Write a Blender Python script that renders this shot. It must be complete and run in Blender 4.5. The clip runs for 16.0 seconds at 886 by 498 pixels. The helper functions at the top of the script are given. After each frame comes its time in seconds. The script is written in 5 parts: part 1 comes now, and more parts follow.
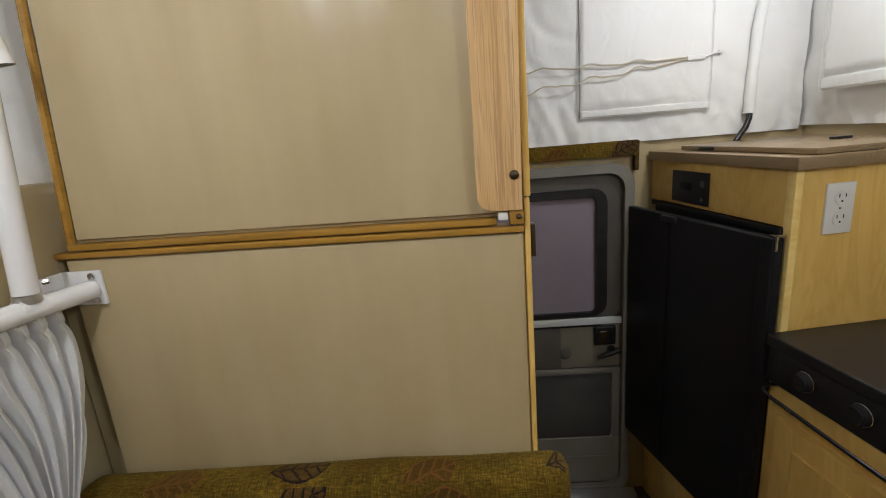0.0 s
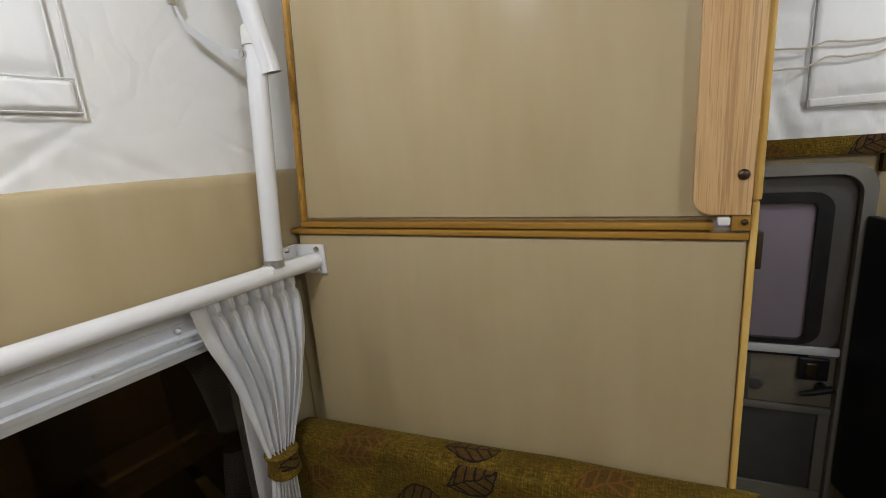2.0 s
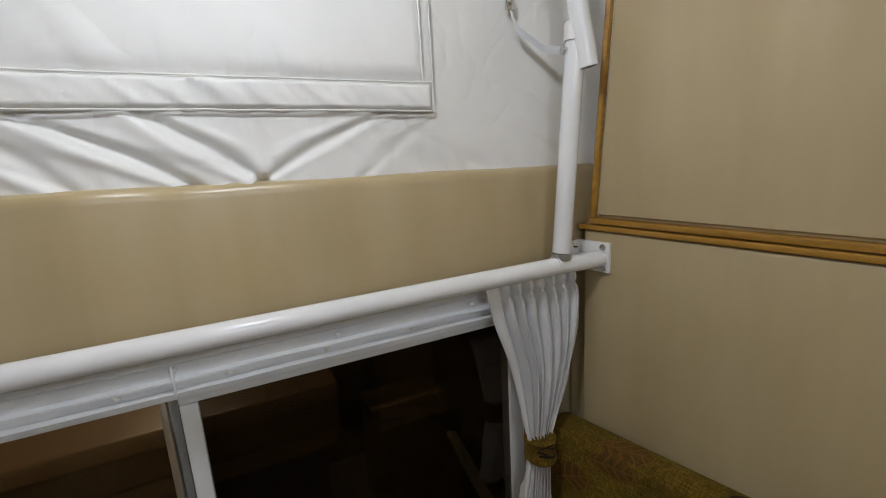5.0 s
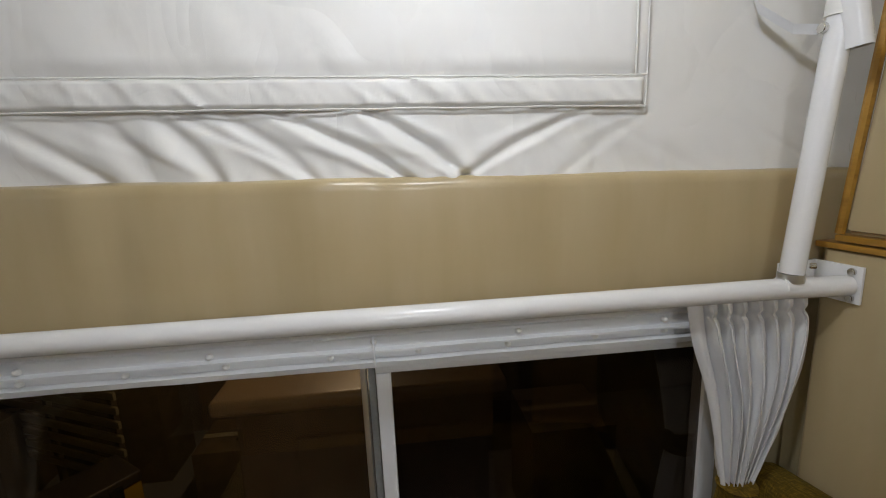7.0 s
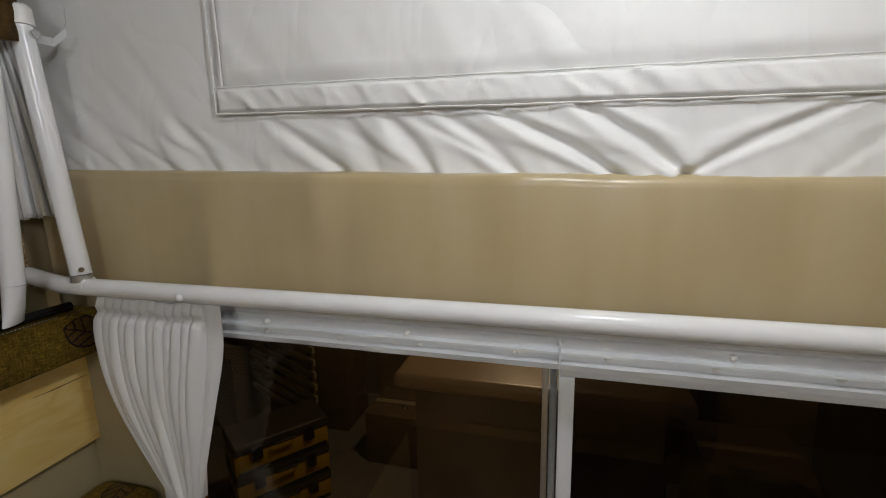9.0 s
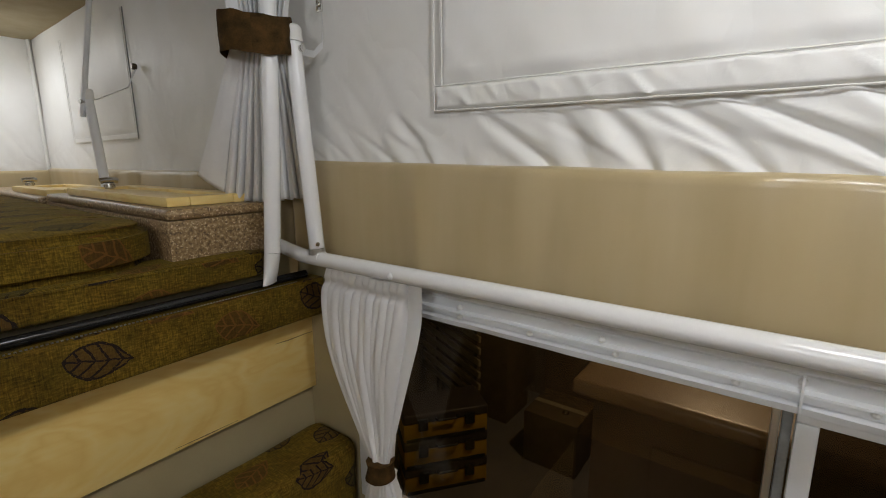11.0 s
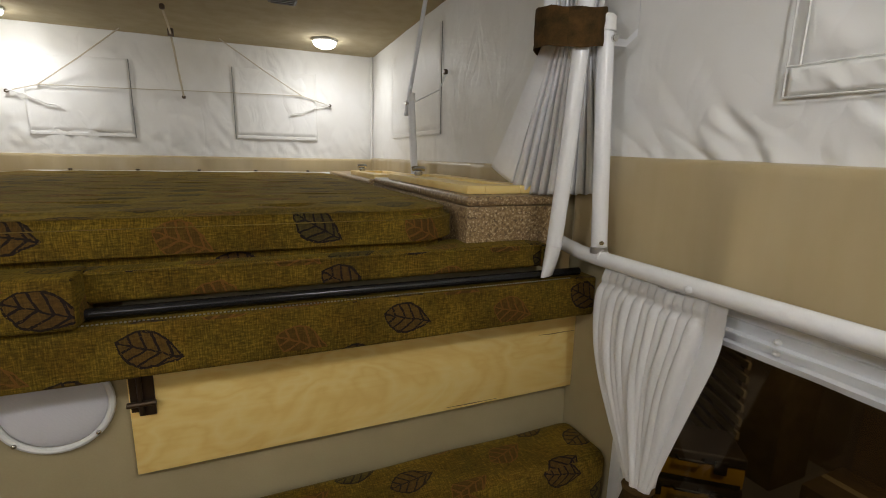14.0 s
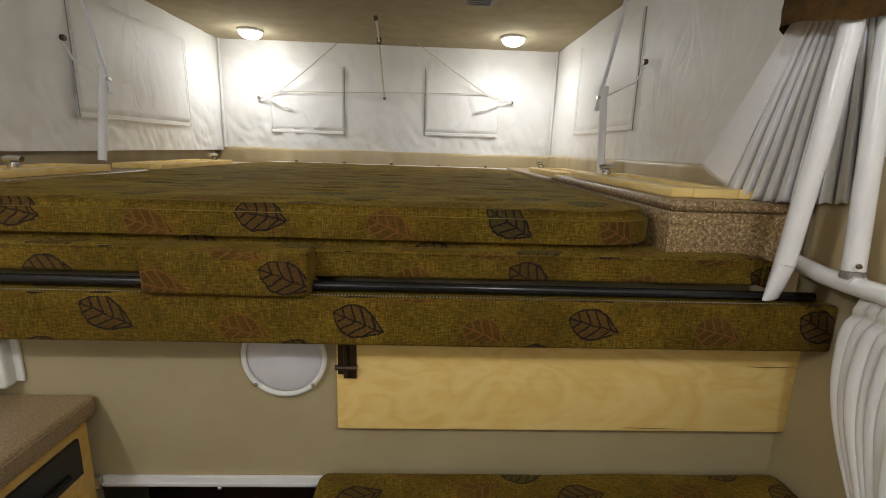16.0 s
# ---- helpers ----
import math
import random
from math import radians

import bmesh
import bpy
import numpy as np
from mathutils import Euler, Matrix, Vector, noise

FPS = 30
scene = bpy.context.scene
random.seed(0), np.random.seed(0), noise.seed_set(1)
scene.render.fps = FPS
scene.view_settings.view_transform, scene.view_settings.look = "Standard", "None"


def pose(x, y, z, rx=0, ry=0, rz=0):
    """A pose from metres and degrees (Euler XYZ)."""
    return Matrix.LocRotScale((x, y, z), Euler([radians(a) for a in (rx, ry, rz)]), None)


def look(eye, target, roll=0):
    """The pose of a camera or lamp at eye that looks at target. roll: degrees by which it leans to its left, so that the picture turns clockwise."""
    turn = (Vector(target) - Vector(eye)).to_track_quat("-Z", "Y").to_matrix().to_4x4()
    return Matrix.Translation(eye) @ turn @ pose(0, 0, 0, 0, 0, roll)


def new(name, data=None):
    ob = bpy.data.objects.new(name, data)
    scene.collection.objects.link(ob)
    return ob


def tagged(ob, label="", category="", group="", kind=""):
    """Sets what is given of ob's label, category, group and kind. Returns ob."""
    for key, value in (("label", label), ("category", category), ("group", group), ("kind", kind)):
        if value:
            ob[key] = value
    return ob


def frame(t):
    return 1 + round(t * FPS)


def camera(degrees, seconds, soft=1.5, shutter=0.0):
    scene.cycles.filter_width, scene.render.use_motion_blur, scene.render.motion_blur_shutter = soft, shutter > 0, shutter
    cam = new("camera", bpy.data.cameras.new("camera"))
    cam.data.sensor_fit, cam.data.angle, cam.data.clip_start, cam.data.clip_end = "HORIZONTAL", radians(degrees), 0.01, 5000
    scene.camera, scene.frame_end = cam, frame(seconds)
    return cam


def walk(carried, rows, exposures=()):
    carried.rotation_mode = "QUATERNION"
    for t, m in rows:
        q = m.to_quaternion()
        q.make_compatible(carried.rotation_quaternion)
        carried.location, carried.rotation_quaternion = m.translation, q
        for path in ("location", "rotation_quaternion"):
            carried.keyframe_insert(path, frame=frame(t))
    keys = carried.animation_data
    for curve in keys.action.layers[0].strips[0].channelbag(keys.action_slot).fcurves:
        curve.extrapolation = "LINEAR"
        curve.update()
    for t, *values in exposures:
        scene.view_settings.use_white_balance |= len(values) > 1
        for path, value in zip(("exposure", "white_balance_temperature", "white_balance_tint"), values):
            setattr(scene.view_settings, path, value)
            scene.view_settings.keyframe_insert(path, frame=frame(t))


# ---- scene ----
cam = camera(88.8, 16.0, 1.0)
PATH = [
    (0, (-0.2483, 0.3989, 1.3888), (-0.7916, 2.4239, 0.8704), -4.70),
    (0.5, (-0.2618, 0.3952, 1.3899), (-0.9692, 2.3738, 0.8888), -4.50),
    (1, (-0.2761, 0.3900, 1.3917), (-1.1541, 2.3016, 0.9014), -4.60),
    (1.5, (-0.2903, 0.3834, 1.3938), (-1.3347, 2.2097, 0.9078), -4.50),
    (2, (-0.3042, 0.3758, 1.3960), (-1.4879, 2.1136, 0.8992), -4.50),
    (2.5, (-0.3173, 0.3675, 1.3981), (-1.6435, 2.0005, 0.9056), -4.30),
    (3, (-0.3294, 0.3587, 1.3998), (-1.7831, 1.8836, 0.9246), -4.20),
    (3.5, (-0.3404, 0.3493, 1.4012), (-1.9302, 1.7361, 0.9347), -4.00),
    (4, (-0.3502, 0.3397, 1.4023), (-2.0599, 1.5774, 0.9401), -3.80),
    (6.5, (-0.3822, 0.2886, 1.4037), (-2.4645, 0.6774, 0.9804), -2.70),
    (7, (-0.3856, 0.2779, 1.4036), (-2.4948, 0.4809, 0.9857), -2.40),
    (7.5, (-0.3881, 0.2670, 1.4035), (-2.5081, 0.2811, 0.9877), -2.10),
    (8, (-0.3897, 0.2560, 1.4033), (-2.5033, 0.0789, 0.9908), -1.80),
    (8.5, (-0.3905, 0.2448, 1.4032), (-2.4782, -0.1256, 0.9928), -1.60),
    (9, (-0.3905, 0.2335, 1.4030), (-2.4338, -0.3325, 0.9926), -1.20),
    (11.3, (-0.3778, 0.1795, 1.4012), (-2.0097, -1.1737, 0.9886), -0.00),
    (11.5, (-0.3756, 0.1748, 1.4009), (-1.9665, -1.2292, 0.9915), 0.30),
    (12, (-0.3693, 0.1631, 1.3998), (-1.8306, -1.3738, 0.9873), 0.50),
    (12.5, (-0.3618, 0.1516, 1.3985), (-1.6804, -1.5083, 0.9838), 0.80),
    (13, (-0.3530, 0.1406, 1.3970), (-1.5140, -1.6317, 0.9768), 1.00),
    (13.5, (-0.3431, 0.1301, 1.3952), (-1.3377, -1.7394, 0.9697), 1.20),
    (14, (-0.3321, 0.1204, 1.3935), (-1.1529, -1.8301, 0.9604), 1.30),
    (14.5, (-0.3204, 0.1117, 1.3919), (-0.9662, -1.9025, 0.9523), 1.50),
    (15, (-0.3081, 0.1044, 1.3908), (-0.7736, -1.9574, 0.9447), 1.70),
    (15.5, (-0.2960, 0.0986, 1.3905), (-0.5692, -1.9956, 0.9348), 1.80),
    (16, (-0.2845, 0.0947, 1.3917), (-0.3709, -2.0124, 0.9241), 1.90),
]
EXPOSURES = [(0, 0.10, 6150, 10), (0.5, 0.26, 6150, 10), (1, 0.32, 6150, 10), (2, -0.05, 6050, 10), (3, -0.42, 5950, 10), (4, -0.42, 5950, 10), (6.5, -0.30, 6050, 10), (8.5, -0.30, 6100, 10), (11.5, -0.19, 6300, 10), (13.5, -0.12, 6450, 10), (14.5, 0.09, 6450, 10), (16, 0.22, 6450, 10)]
walk(cam, [(t, look(eye, target, roll)) for t, eye, target, roll in PATH], EXPOSURES)

# ---------------------------------------------------------------- light
world = bpy.data.worlds.new("night_garage")
scene.world = world
world.use_nodes = True
world.node_tree.nodes["Background"].inputs[0].default_value = (0.9, 0.8, 0.65, 1)
world.node_tree.nodes["Background"].inputs[1].default_value = 0.02
WARM, COOL = (0.97, 0.975, 1.0), (0.915, 0.935, 1.0)
# Nose pair first; the last three domes are added out of view to brighten the room.
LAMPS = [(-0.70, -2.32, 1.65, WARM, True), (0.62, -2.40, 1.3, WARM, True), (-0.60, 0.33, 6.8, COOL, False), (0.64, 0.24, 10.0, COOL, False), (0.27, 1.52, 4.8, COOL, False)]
CEIL = 1.945


def lamp_light(x, y, watts, color, down):
    """The light of a dome lamp; down: a dome that throws its light mostly downwards."""
    data = bpy.data.lights.new("dome_bulb", "AREA" if down else "POINT")
    data.energy, data.color = watts, color
    if down:
        data.shape, data.size = "DISK", 0.13
    else:
        data.shadow_soft_size = 0.022
    ob = new("dome_bulb", data)
    ob.location = (x, y, CEIL - 0.085)
    return ob


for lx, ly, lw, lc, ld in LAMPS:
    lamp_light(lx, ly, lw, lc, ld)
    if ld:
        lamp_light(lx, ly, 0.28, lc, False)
# Added bulb, out of view, that brightens what stands beyond the window.
garage = bpy.data.lights.new("garage_fill_bulb", "POINT")
garage.energy, garage.shadow_soft_size, garage.color = 60.0, 0.05, (1.0, 0.80, 0.55)
new("garage_fill_bulb", garage).location = (-3.0, 0.0, 2.49)


# ---------------------------------------------------------------- materials
class Nodes:
    """A small builder for node materials."""

    def __init__(self, name):
        self.mat = bpy.data.materials.new(name)
        self.mat.use_nodes = True
        self.t = self.mat.node_tree
        self.bsdf = self.t.nodes["Principled BSDF"]

    def add(self, kind, **sets):
        n = self.t.nodes.new(kind)
        for key, value in sets.items():
            setattr(n, key, value)
        return n

    def link(self, a, b):
        self.t.links.new(a, b)

    def put(self, value, socket):
        if isinstance(value, bpy.types.NodeSocket):
            self.link(value, socket)
        elif value is not None:
            socket.default_value = value

    def math(self, op, a, b=None, c=None, clamp=False):
        n = self.add("ShaderNodeMath", operation=op, use_clamp=clamp)
        for v, sck in zip((a, b, c), n.inputs):
            self.put(v, sck)
        return n.outputs[0]

    def uv(self, sx=1.0, sy=1.0, sz=1.0):
        u = self.add("ShaderNodeUVMap")
        m = self.add("ShaderNodeMapping")
        m.inputs["Scale"].default_value = (sx, sy, sz)
        self.link(u.outputs[0], m.inputs[0])
        return m.outputs[0]

    def noise(self, vec, scale, detail=4.0, rough=0.55, distort=0.0):
        n = self.add("ShaderNodeTexNoise")
        self.link(vec, n.inputs["Vector"])
        n.inputs["Scale"].default_value, n.inputs["Detail"].default_value = scale, detail
        n.inputs["Roughness"].default_value, n.inputs["Distortion"].default_value = rough, distort
        return n.outputs["Fac"]

    def ramp(self, fac, *stops):
        n = self.add("ShaderNodeValToRGB")
        while len(n.color_ramp.elements) < len(stops):
            n.color_ramp.elements.new(0.5)
        for e, (p, c) in zip(n.color_ramp.elements, stops):
            e.position, e.color = p, (*c, 1)
        self.link(fac, n.inputs[0])
        return n.outputs[0]

    def mix(self, fac, a, b):
        n = self.add("ShaderNodeMix", data_type="RGBA")
        self.put(fac, n.inputs[0])
        self.put(a if isinstance(a, bpy.types.NodeSocket) else (*a, 1), n.inputs[6])
        self.put(b if isinstance(b, bpy.types.NodeSocket) else (*b, 1), n.inputs[7])
        return n.outputs[2]

    def bump(self, height, strength=0.3, distance=0.002):
        n = self.add("ShaderNodeBump")
        n.inputs["Strength"].default_value, n.inputs["Distance"].default_value = strength, distance
        self.link(height, n.inputs["Height"])
        self.link(n.outputs[0], self.bsdf.inputs["Normal"])

    def done(self, color, rough=0.5, metal=0.0, spec=0.5):
        b = self.bsdf.inputs
        self.put(color if isinstance(color, bpy.types.NodeSocket) else (*color, 1), b["Base Color"])
        self.put(rough, b["Roughness"])
        b["Metallic"].default_value = metal
        b["Specular IOR Level"].default_value = spec
        return self.mat


def mottled(name, c1, c2, rough, scale=8.0, metal=0.0, fine=180.0, strength=0.15, spec=0.5, dist=0.001):
    """A surface in two close tones, with fine relief."""
    n = Nodes(name)
    v = n.uv()
    big = n.noise(v, scale, 5.0)
    small = n.noise(v, fine, 3.0)
    col = n.ramp(n.math("ADD", n.math("MULTIPLY", big, 0.75), n.math("MULTIPLY", small, 0.25)), (0.35, c1), (0.65, c2))
    n.bump(small, strength, dist)
    r = n.math("ADD", n.math("MULTIPLY", big, 0.12), rough - 0.06)
    return n.done(col, r, metal, spec)


def wood(name, c1, c2, c3, along="u", rough=0.38, ring=5.0, fine=55.0, wild=1.6, stretch=0.10):
    """Varnished wood: broad figure and fine grain along one direction."""
    n = Nodes(name)
    st = (stretch, 1.0, 1.0) if along == "u" else (1.0, stretch, 1.0)
    v = n.uv(*st)
    figure = n.noise(v, ring, 3.0, 0.5, wild)
    bands = n.math("FRACT", n.math("MULTIPLY", figure, 6.0))
    tri = n.math("ABSOLUTE", n.math("SUBTRACT", bands, 0.5))
    v2 = n.uv(*((0.03, 1.0, 1.0) if along == "u" else (1.0, 0.03, 1.0)))
    grain = n.noise(v2, fine * 4, 4.0, 0.6)
    col = n.ramp(n.math("ADD", n.math("MULTIPLY", tri, 0.9), n.math("MULTIPLY", grain, 0.5)), (0.2, c1), (0.5, c2), (0.8, c3))
    n.bump(grain, 0.12, 0.0006)
    return n.done(col, rough)


def oak(name):
    """Varnished oak: fine straight dark pores over a pale ground."""
    n = Nodes(name)
    v = n.uv(1.0, 0.022, 1.0)
    broad = n.noise(n.uv(1.0, 0.06, 1.0), 34.0, 3.0, 0.5, 0.4)
    pores = n.noise(v, 560.0, 3.0, 0.6, 0.1)
    lines = n.noise(n.uv(1.0, 0.012, 1.0), 210.0, 2.0, 0.5, 0.1)
    col = n.ramp(n.math("ADD", n.math("MULTIPLY", broad, 0.6), n.math("MULTIPLY", lines, 0.4)), (0.36, (0.56, 0.33, 0.125)), (0.55, (0.70, 0.47, 0.225)), (0.66, (0.76, 0.54, 0.29)))
    dark = n.math("MULTIPLY", n.math("SUBTRACT", n.math("ADD", n.math("MULTIPLY", pores, 0.5), n.math("MULTIPLY", lines, 0.5)), 0.485), 9.0, None, True)
    col = n.mix(n.math("MULTIPLY", dark, 0.55), col, (0.30, 0.135, 0.035))
    n.bump(pores, 0.15, 0.0006)
    return n.done(col, 0.40)


def leaf_cloth(name):
    """Olive chenille upholstery woven with outlined leaves."""
    n = Nodes(name)
    raw = n.uv()
    sep = n.add("ShaderNodeSeparateXYZ")
    n.link(raw, sep.inputs[0])
    U, V = sep.outputs[0], sep.outputs[1]
    cw, ch = 0.212, 0.072
    V = n.math("SUBTRACT", V, 0.049)
    U = n.math("ADD", U, 0.067)
    row = n.math("FLOOR", n.math("DIVIDE", V, ch))
    shift = n.math("MULTIPLY", n.math("FRACT", n.math("MULTIPLY", row, 0.5)), 1.0)
    cu = n.math("ADD", n.math("DIVIDE", U, cw), shift)
    col_id = n.math("FLOOR", cu)
    odd = n.math("LESS_THAN", n.math("FRACT", n.math("MULTIPLY", n.math("ADD", row, col_id), 0.5)), 0.25)
    comb = n.add("ShaderNodeCombineXYZ")
    n.link(col_id, comb.inputs[0])
    n.link(row, comb.inputs[1])
    wn = n.add("ShaderNodeTexWhiteNoise", noise_dimensions="3D")
    n.link(comb.outputs[0], wn.inputs[0])
    rs = n.add("ShaderNodeSeparateColor")
    n.link(wn.outputs["Color"], rs.inputs[0])
    lx = n.math("MULTIPLY", n.math("SUBTRACT", n.math("FRACT", cu), 0.5), cw)
    ly = n.math("MULTIPLY", n.math("SUBTRACT", n.math("FRACT", n.math("DIVIDE", V, ch)), 0.5), ch)
    ly = n.math("ADD", ly, n.math("SUBTRACT", n.math("MULTIPLY", odd, 0.018), n.math("MULTIPLY", n.math("SUBTRACT", rs.outputs[2], 0.5), 0.012)))
    lx = n.math("ADD", lx, n.math("MULTIPLY", n.math("SUBTRACT", rs.outputs[1], 0.5), 0.03))
    ang = n.math("ADD", 0.12, n.math("MULTIPLY", rs.outputs[0], 0.45))
    ca, sa = n.math("COSINE", ang), n.math("SINE", ang)
    p = n.math("ADD", n.math("MULTIPLY", lx, ca), n.math("MULTIPLY", ly, sa))
    q = n.math("SUBTRACT", n.math("MULTIPLY", ly, ca), n.math("MULTIPLY", lx, sa))
    wob = n.math("MULTIPLY", n.math("SUBTRACT", n.noise(raw, 60.0, 3.0), 0.5), 0.010)
    q = n.math("ADD", q, wob)
    half = 0.047
    k = n.math("DIVIDE", p, half)
    # a leaf: blunt at one end and pointed at the other
    width = n.math("MULTIPLY", n.math("SUBTRACT", 1.0, n.math("MULTIPLY", k, k)), n.math("ADD", 0.0285, n.math("MULTIPLY", k, 0.009)))
    aq = n.math("ABSOLUTE", q)
    d = n.math("SUBTRACT", aq, width)
    inside = n.math("MULTIPLY", n.math("LESS_THAN", d, 0.0), n.math("LESS_THAN", n.math("ABSOLUTE", k), 1.0))
    rim = n.math("MULTIPLY", n.math("LESS_THAN", n.math("ABSOLUTE", d), n.math("SUBTRACT", 0.0021, n.math("MULTIPLY", odd, 0.0007))), n.math("LESS_THAN", n.math("ABSOLUTE", k), 1.04))
    rib = n.math("MULTIPLY", inside, n.math("LESS_THAN", aq, 0.0015))
    vein = n.math("GREATER_THAN", n.math("SINE", n.math("SUBTRACT", n.math("MULTIPLY", p, 330.0), n.math("MULTIPLY", aq, 260.0))), 0.74)
    vein = n.math("MULTIPLY", inside, vein)
    lines = n.math("MAXIMUM", n.math("MAXIMUM", rim, rib), vein)
    lines = n.math("MULTIPLY", lines, n.math("GREATER_THAN", n.noise(raw, 260.0, 2.0), 0.36))
    threads = n.noise(n.uv(1.0, 0.09, 1.0), 520.0, 3.0, 0.65)
    cross = n.noise(n.uv(0.26, 1.0, 1.0), 300.0, 4.0, 0.7)
    nap = n.math("ADD", n.math("MULTIPLY", threads, 0.46), n.math("MULTIPLY", cross, 0.54))
    big = n.noise(raw, 9.0, 4.0)
    ground = n.ramp(n.math("ADD", n.math("MULTIPLY", nap, 0.74), n.math("MULTIPLY", big, 0.26)),
                    (0.33, (0.013, 0.009, 0.002)), (0.50, (0.104, 0.067, 0.007)), (0.66, (0.310, 0.200, 0.020)))
    tone = n.math("MULTIPLY", n.math("SUBTRACT", n.noise(raw, 17.0, 3.0), 0.40), 2.2, None, True)
    ground = n.mix(n.math("MULTIPLY", tone, 0.55), ground, n.ramp(nap, (0.36, (0.018, 0.008, 0.001)), (0.62, (0.200, 0.092, 0.007))))
    rust = n.mix(odd, (0.060, 0.026, 0.011), (0.062, 0.026, 0.008))
    rust = n.mix(n.math("MULTIPLY", n.math("SUBTRACT", 1.0, odd), n.math("GREATER_THAN", rs.outputs[1], 0.66)), rust, (0.014, 0.018, 0.014))
    c = n.mix(n.math("MULTIPLY", inside, n.math("ADD", 0.38, n.math("MULTIPLY", nap, 0.45))), ground, rust)
    ink = n.mix(odd, (0.010, 0.007, 0.009), (0.155, 0.066, 0.014))
    c = n.mix(n.math("MULTIPLY", lines, 0.94), c, ink)
    n.bump(nap, 0.75, 0.0018)
    n.bsdf.inputs["Sheen Weight"].default_value = 0.16
    n.bsdf.inputs["Sheen Roughness"].default_value = 0.5
    n.bsdf.inputs["Sheen Tint"].default_value = (0.62, 0.47, 0.09, 1)
    return n.done(c, 0.9, 0.0, 0.15)


def speckle(name, fine=1.0, soft=0.0):
    """Brown speckled laminate."""
    n = Nodes(name)
    v = n.uv()
    a = n.noise(v, 150.0 * fine, 3.0, 0.7)
    b = n.noise(v, 210.0 * fine, 2.0, 0.6)
    base = n.ramp(a, (0.36, (0.10, 0.058, 0.026)), (0.46, (0.25, 0.16, 0.07)), (0.56, (0.34, 0.225, 0.105)), (0.66, (0.60, 0.47, 0.29)))
    c = n.mix(n.math("GREATER_THAN", b, 0.62), base, (0.70, 0.56, 0.36))
    c = n.mix(soft, c, (0.25, 0.18, 0.105))
    return n.done(c, 0.33)


def plain(name, color, rough, metal=0.0, spec=0.5):
    return mottled(name, tuple(c * 0.975 for c in color), tuple(min(1, c * 1.02) for c in color), rough, 14.0, metal, 260.0, 0.04, spec)


def glass(name, tint, rough=0.0):
    """Tinted window glass: a thin pane that mirrors weakly and lets light through."""
    n = Nodes(name)
    tr = n.add("ShaderNodeBsdfTransparent")
    tr.inputs[0].default_value = (*tint, 1)
    gl = n.add("ShaderNodeBsdfGlossy")
    gl.inputs["Roughness"].default_value = rough
    fr = n.add("ShaderNodeLayerWeight")
    fr.inputs[0].default_value = 0.5
    schlick = n.math("ADD", 0.045, n.math("MULTIPLY", n.math("POWER", fr.outputs["Facing"], 5.0), 0.9))
    mx = n.add("ShaderNodeMixShader")
    n.link(schlick, mx.inputs[0])
    n.link(tr.outputs[0], mx.inputs[1])
    n.link(gl.outputs[0], mx.inputs[2])
    n.link(mx.outputs[0], n.t.nodes["Material Output"].inputs[0])
    return n.mat


def glow(name, color, strength):
    n = Nodes(name)
    n.bsdf.inputs["Emission Color"].default_value = (*color, 1)
    n.bsdf.inputs["Emission Strength"].default_value = strength
    return n.done((0.8, 0.8, 0.78), 0.3)


def vinyl_mat(name):
    """Padded tan vinyl: soft sheen, faint vertical puckers, light streaks put into the colour."""
    n = Nodes(name)
    v = n.uv()
    big = n.noise(v, 3.0, 2.0)
    # stretched noise: paints the pale vertical streaks of light on the pads
    light_streaks = n.noise(n.uv(1.0, 0.15, 1.0), 16.0, 3.0)
    fine = n.noise(v, 700.0, 2.0)
    col = n.ramp(n.math("ADD", n.math("MULTIPLY", big, 0.35), n.math("MULTIPLY", light_streaks, 0.65)), (0.12, (0.413, 0.318, 0.160)), (0.88, (0.552, 0.453, 0.276)))
    wide = n.noise(n.uv(1.0, 0.22, 1.0), 7.5, 0.0, 0.5, 0.35)
    n.bump(n.math("ADD", wide, n.math("MULTIPLY", fine, 0.003)), 1.0, 0.030)
    return n.done(col, n.math("ADD", 0.26, n.math("MULTIPLY", light_streaks, 0.06)), 0.0, 0.55)



def canvas_mat(name):
    """White coated tent fabric with slight yellowing and creases."""
    n = Nodes(name)
    v = n.uv()
    big = n.noise(v, 3.0, 4.0)
    fine = n.noise(v, 900.0, 2.0)
    crease = n.noise(n.uv(1.0, 0.5, 1.0), 14.0, 3.0, 0.5, 0.8)
    col = n.ramp(big, (0.35, (0.80, 0.79, 0.75)), (0.65, (0.86, 0.855, 0.83)))
    fold = n.math("ABSOLUTE", n.math("SUBTRACT", n.noise(n.uv(1.0, 0.55, 1.0), 7.0, 2.0, 0.45, 1.2), 0.5))
    fold = n.math("MINIMUM", n.math("MULTIPLY", fold, 9.0), 1.0)
    n.bump(n.math("ADD", n.math("ADD", n.math("MULTIPLY", crease, 0.5), n.math("MULTIPLY", fold, 0.30)), n.math("MULTIPLY", fine, 0.03)), 0.45, 0.006)
    return n.done(col, 0.48, 0.0, 0.35)


VINYL = vinyl_mat("tan_vinyl")
CANVAS = canvas_mat("white_canvas")
PIPING = mottled("canvas_seam", (0.72, 0.71, 0.67), (0.80, 0.79, 0.76), 0.55)
ZIP = mottled("grey_zip", (0.20, 0.20, 0.19), (0.30, 0.30, 0.29), 0.6)
CURTAIN = mottled("white_curtain_vinyl", (0.79, 0.79, 0.79), (0.85, 0.85, 0.85), 0.42, 6.0, 0.0, 500.0, 0.08)
LEAF = leaf_cloth("leaf_upholstery")
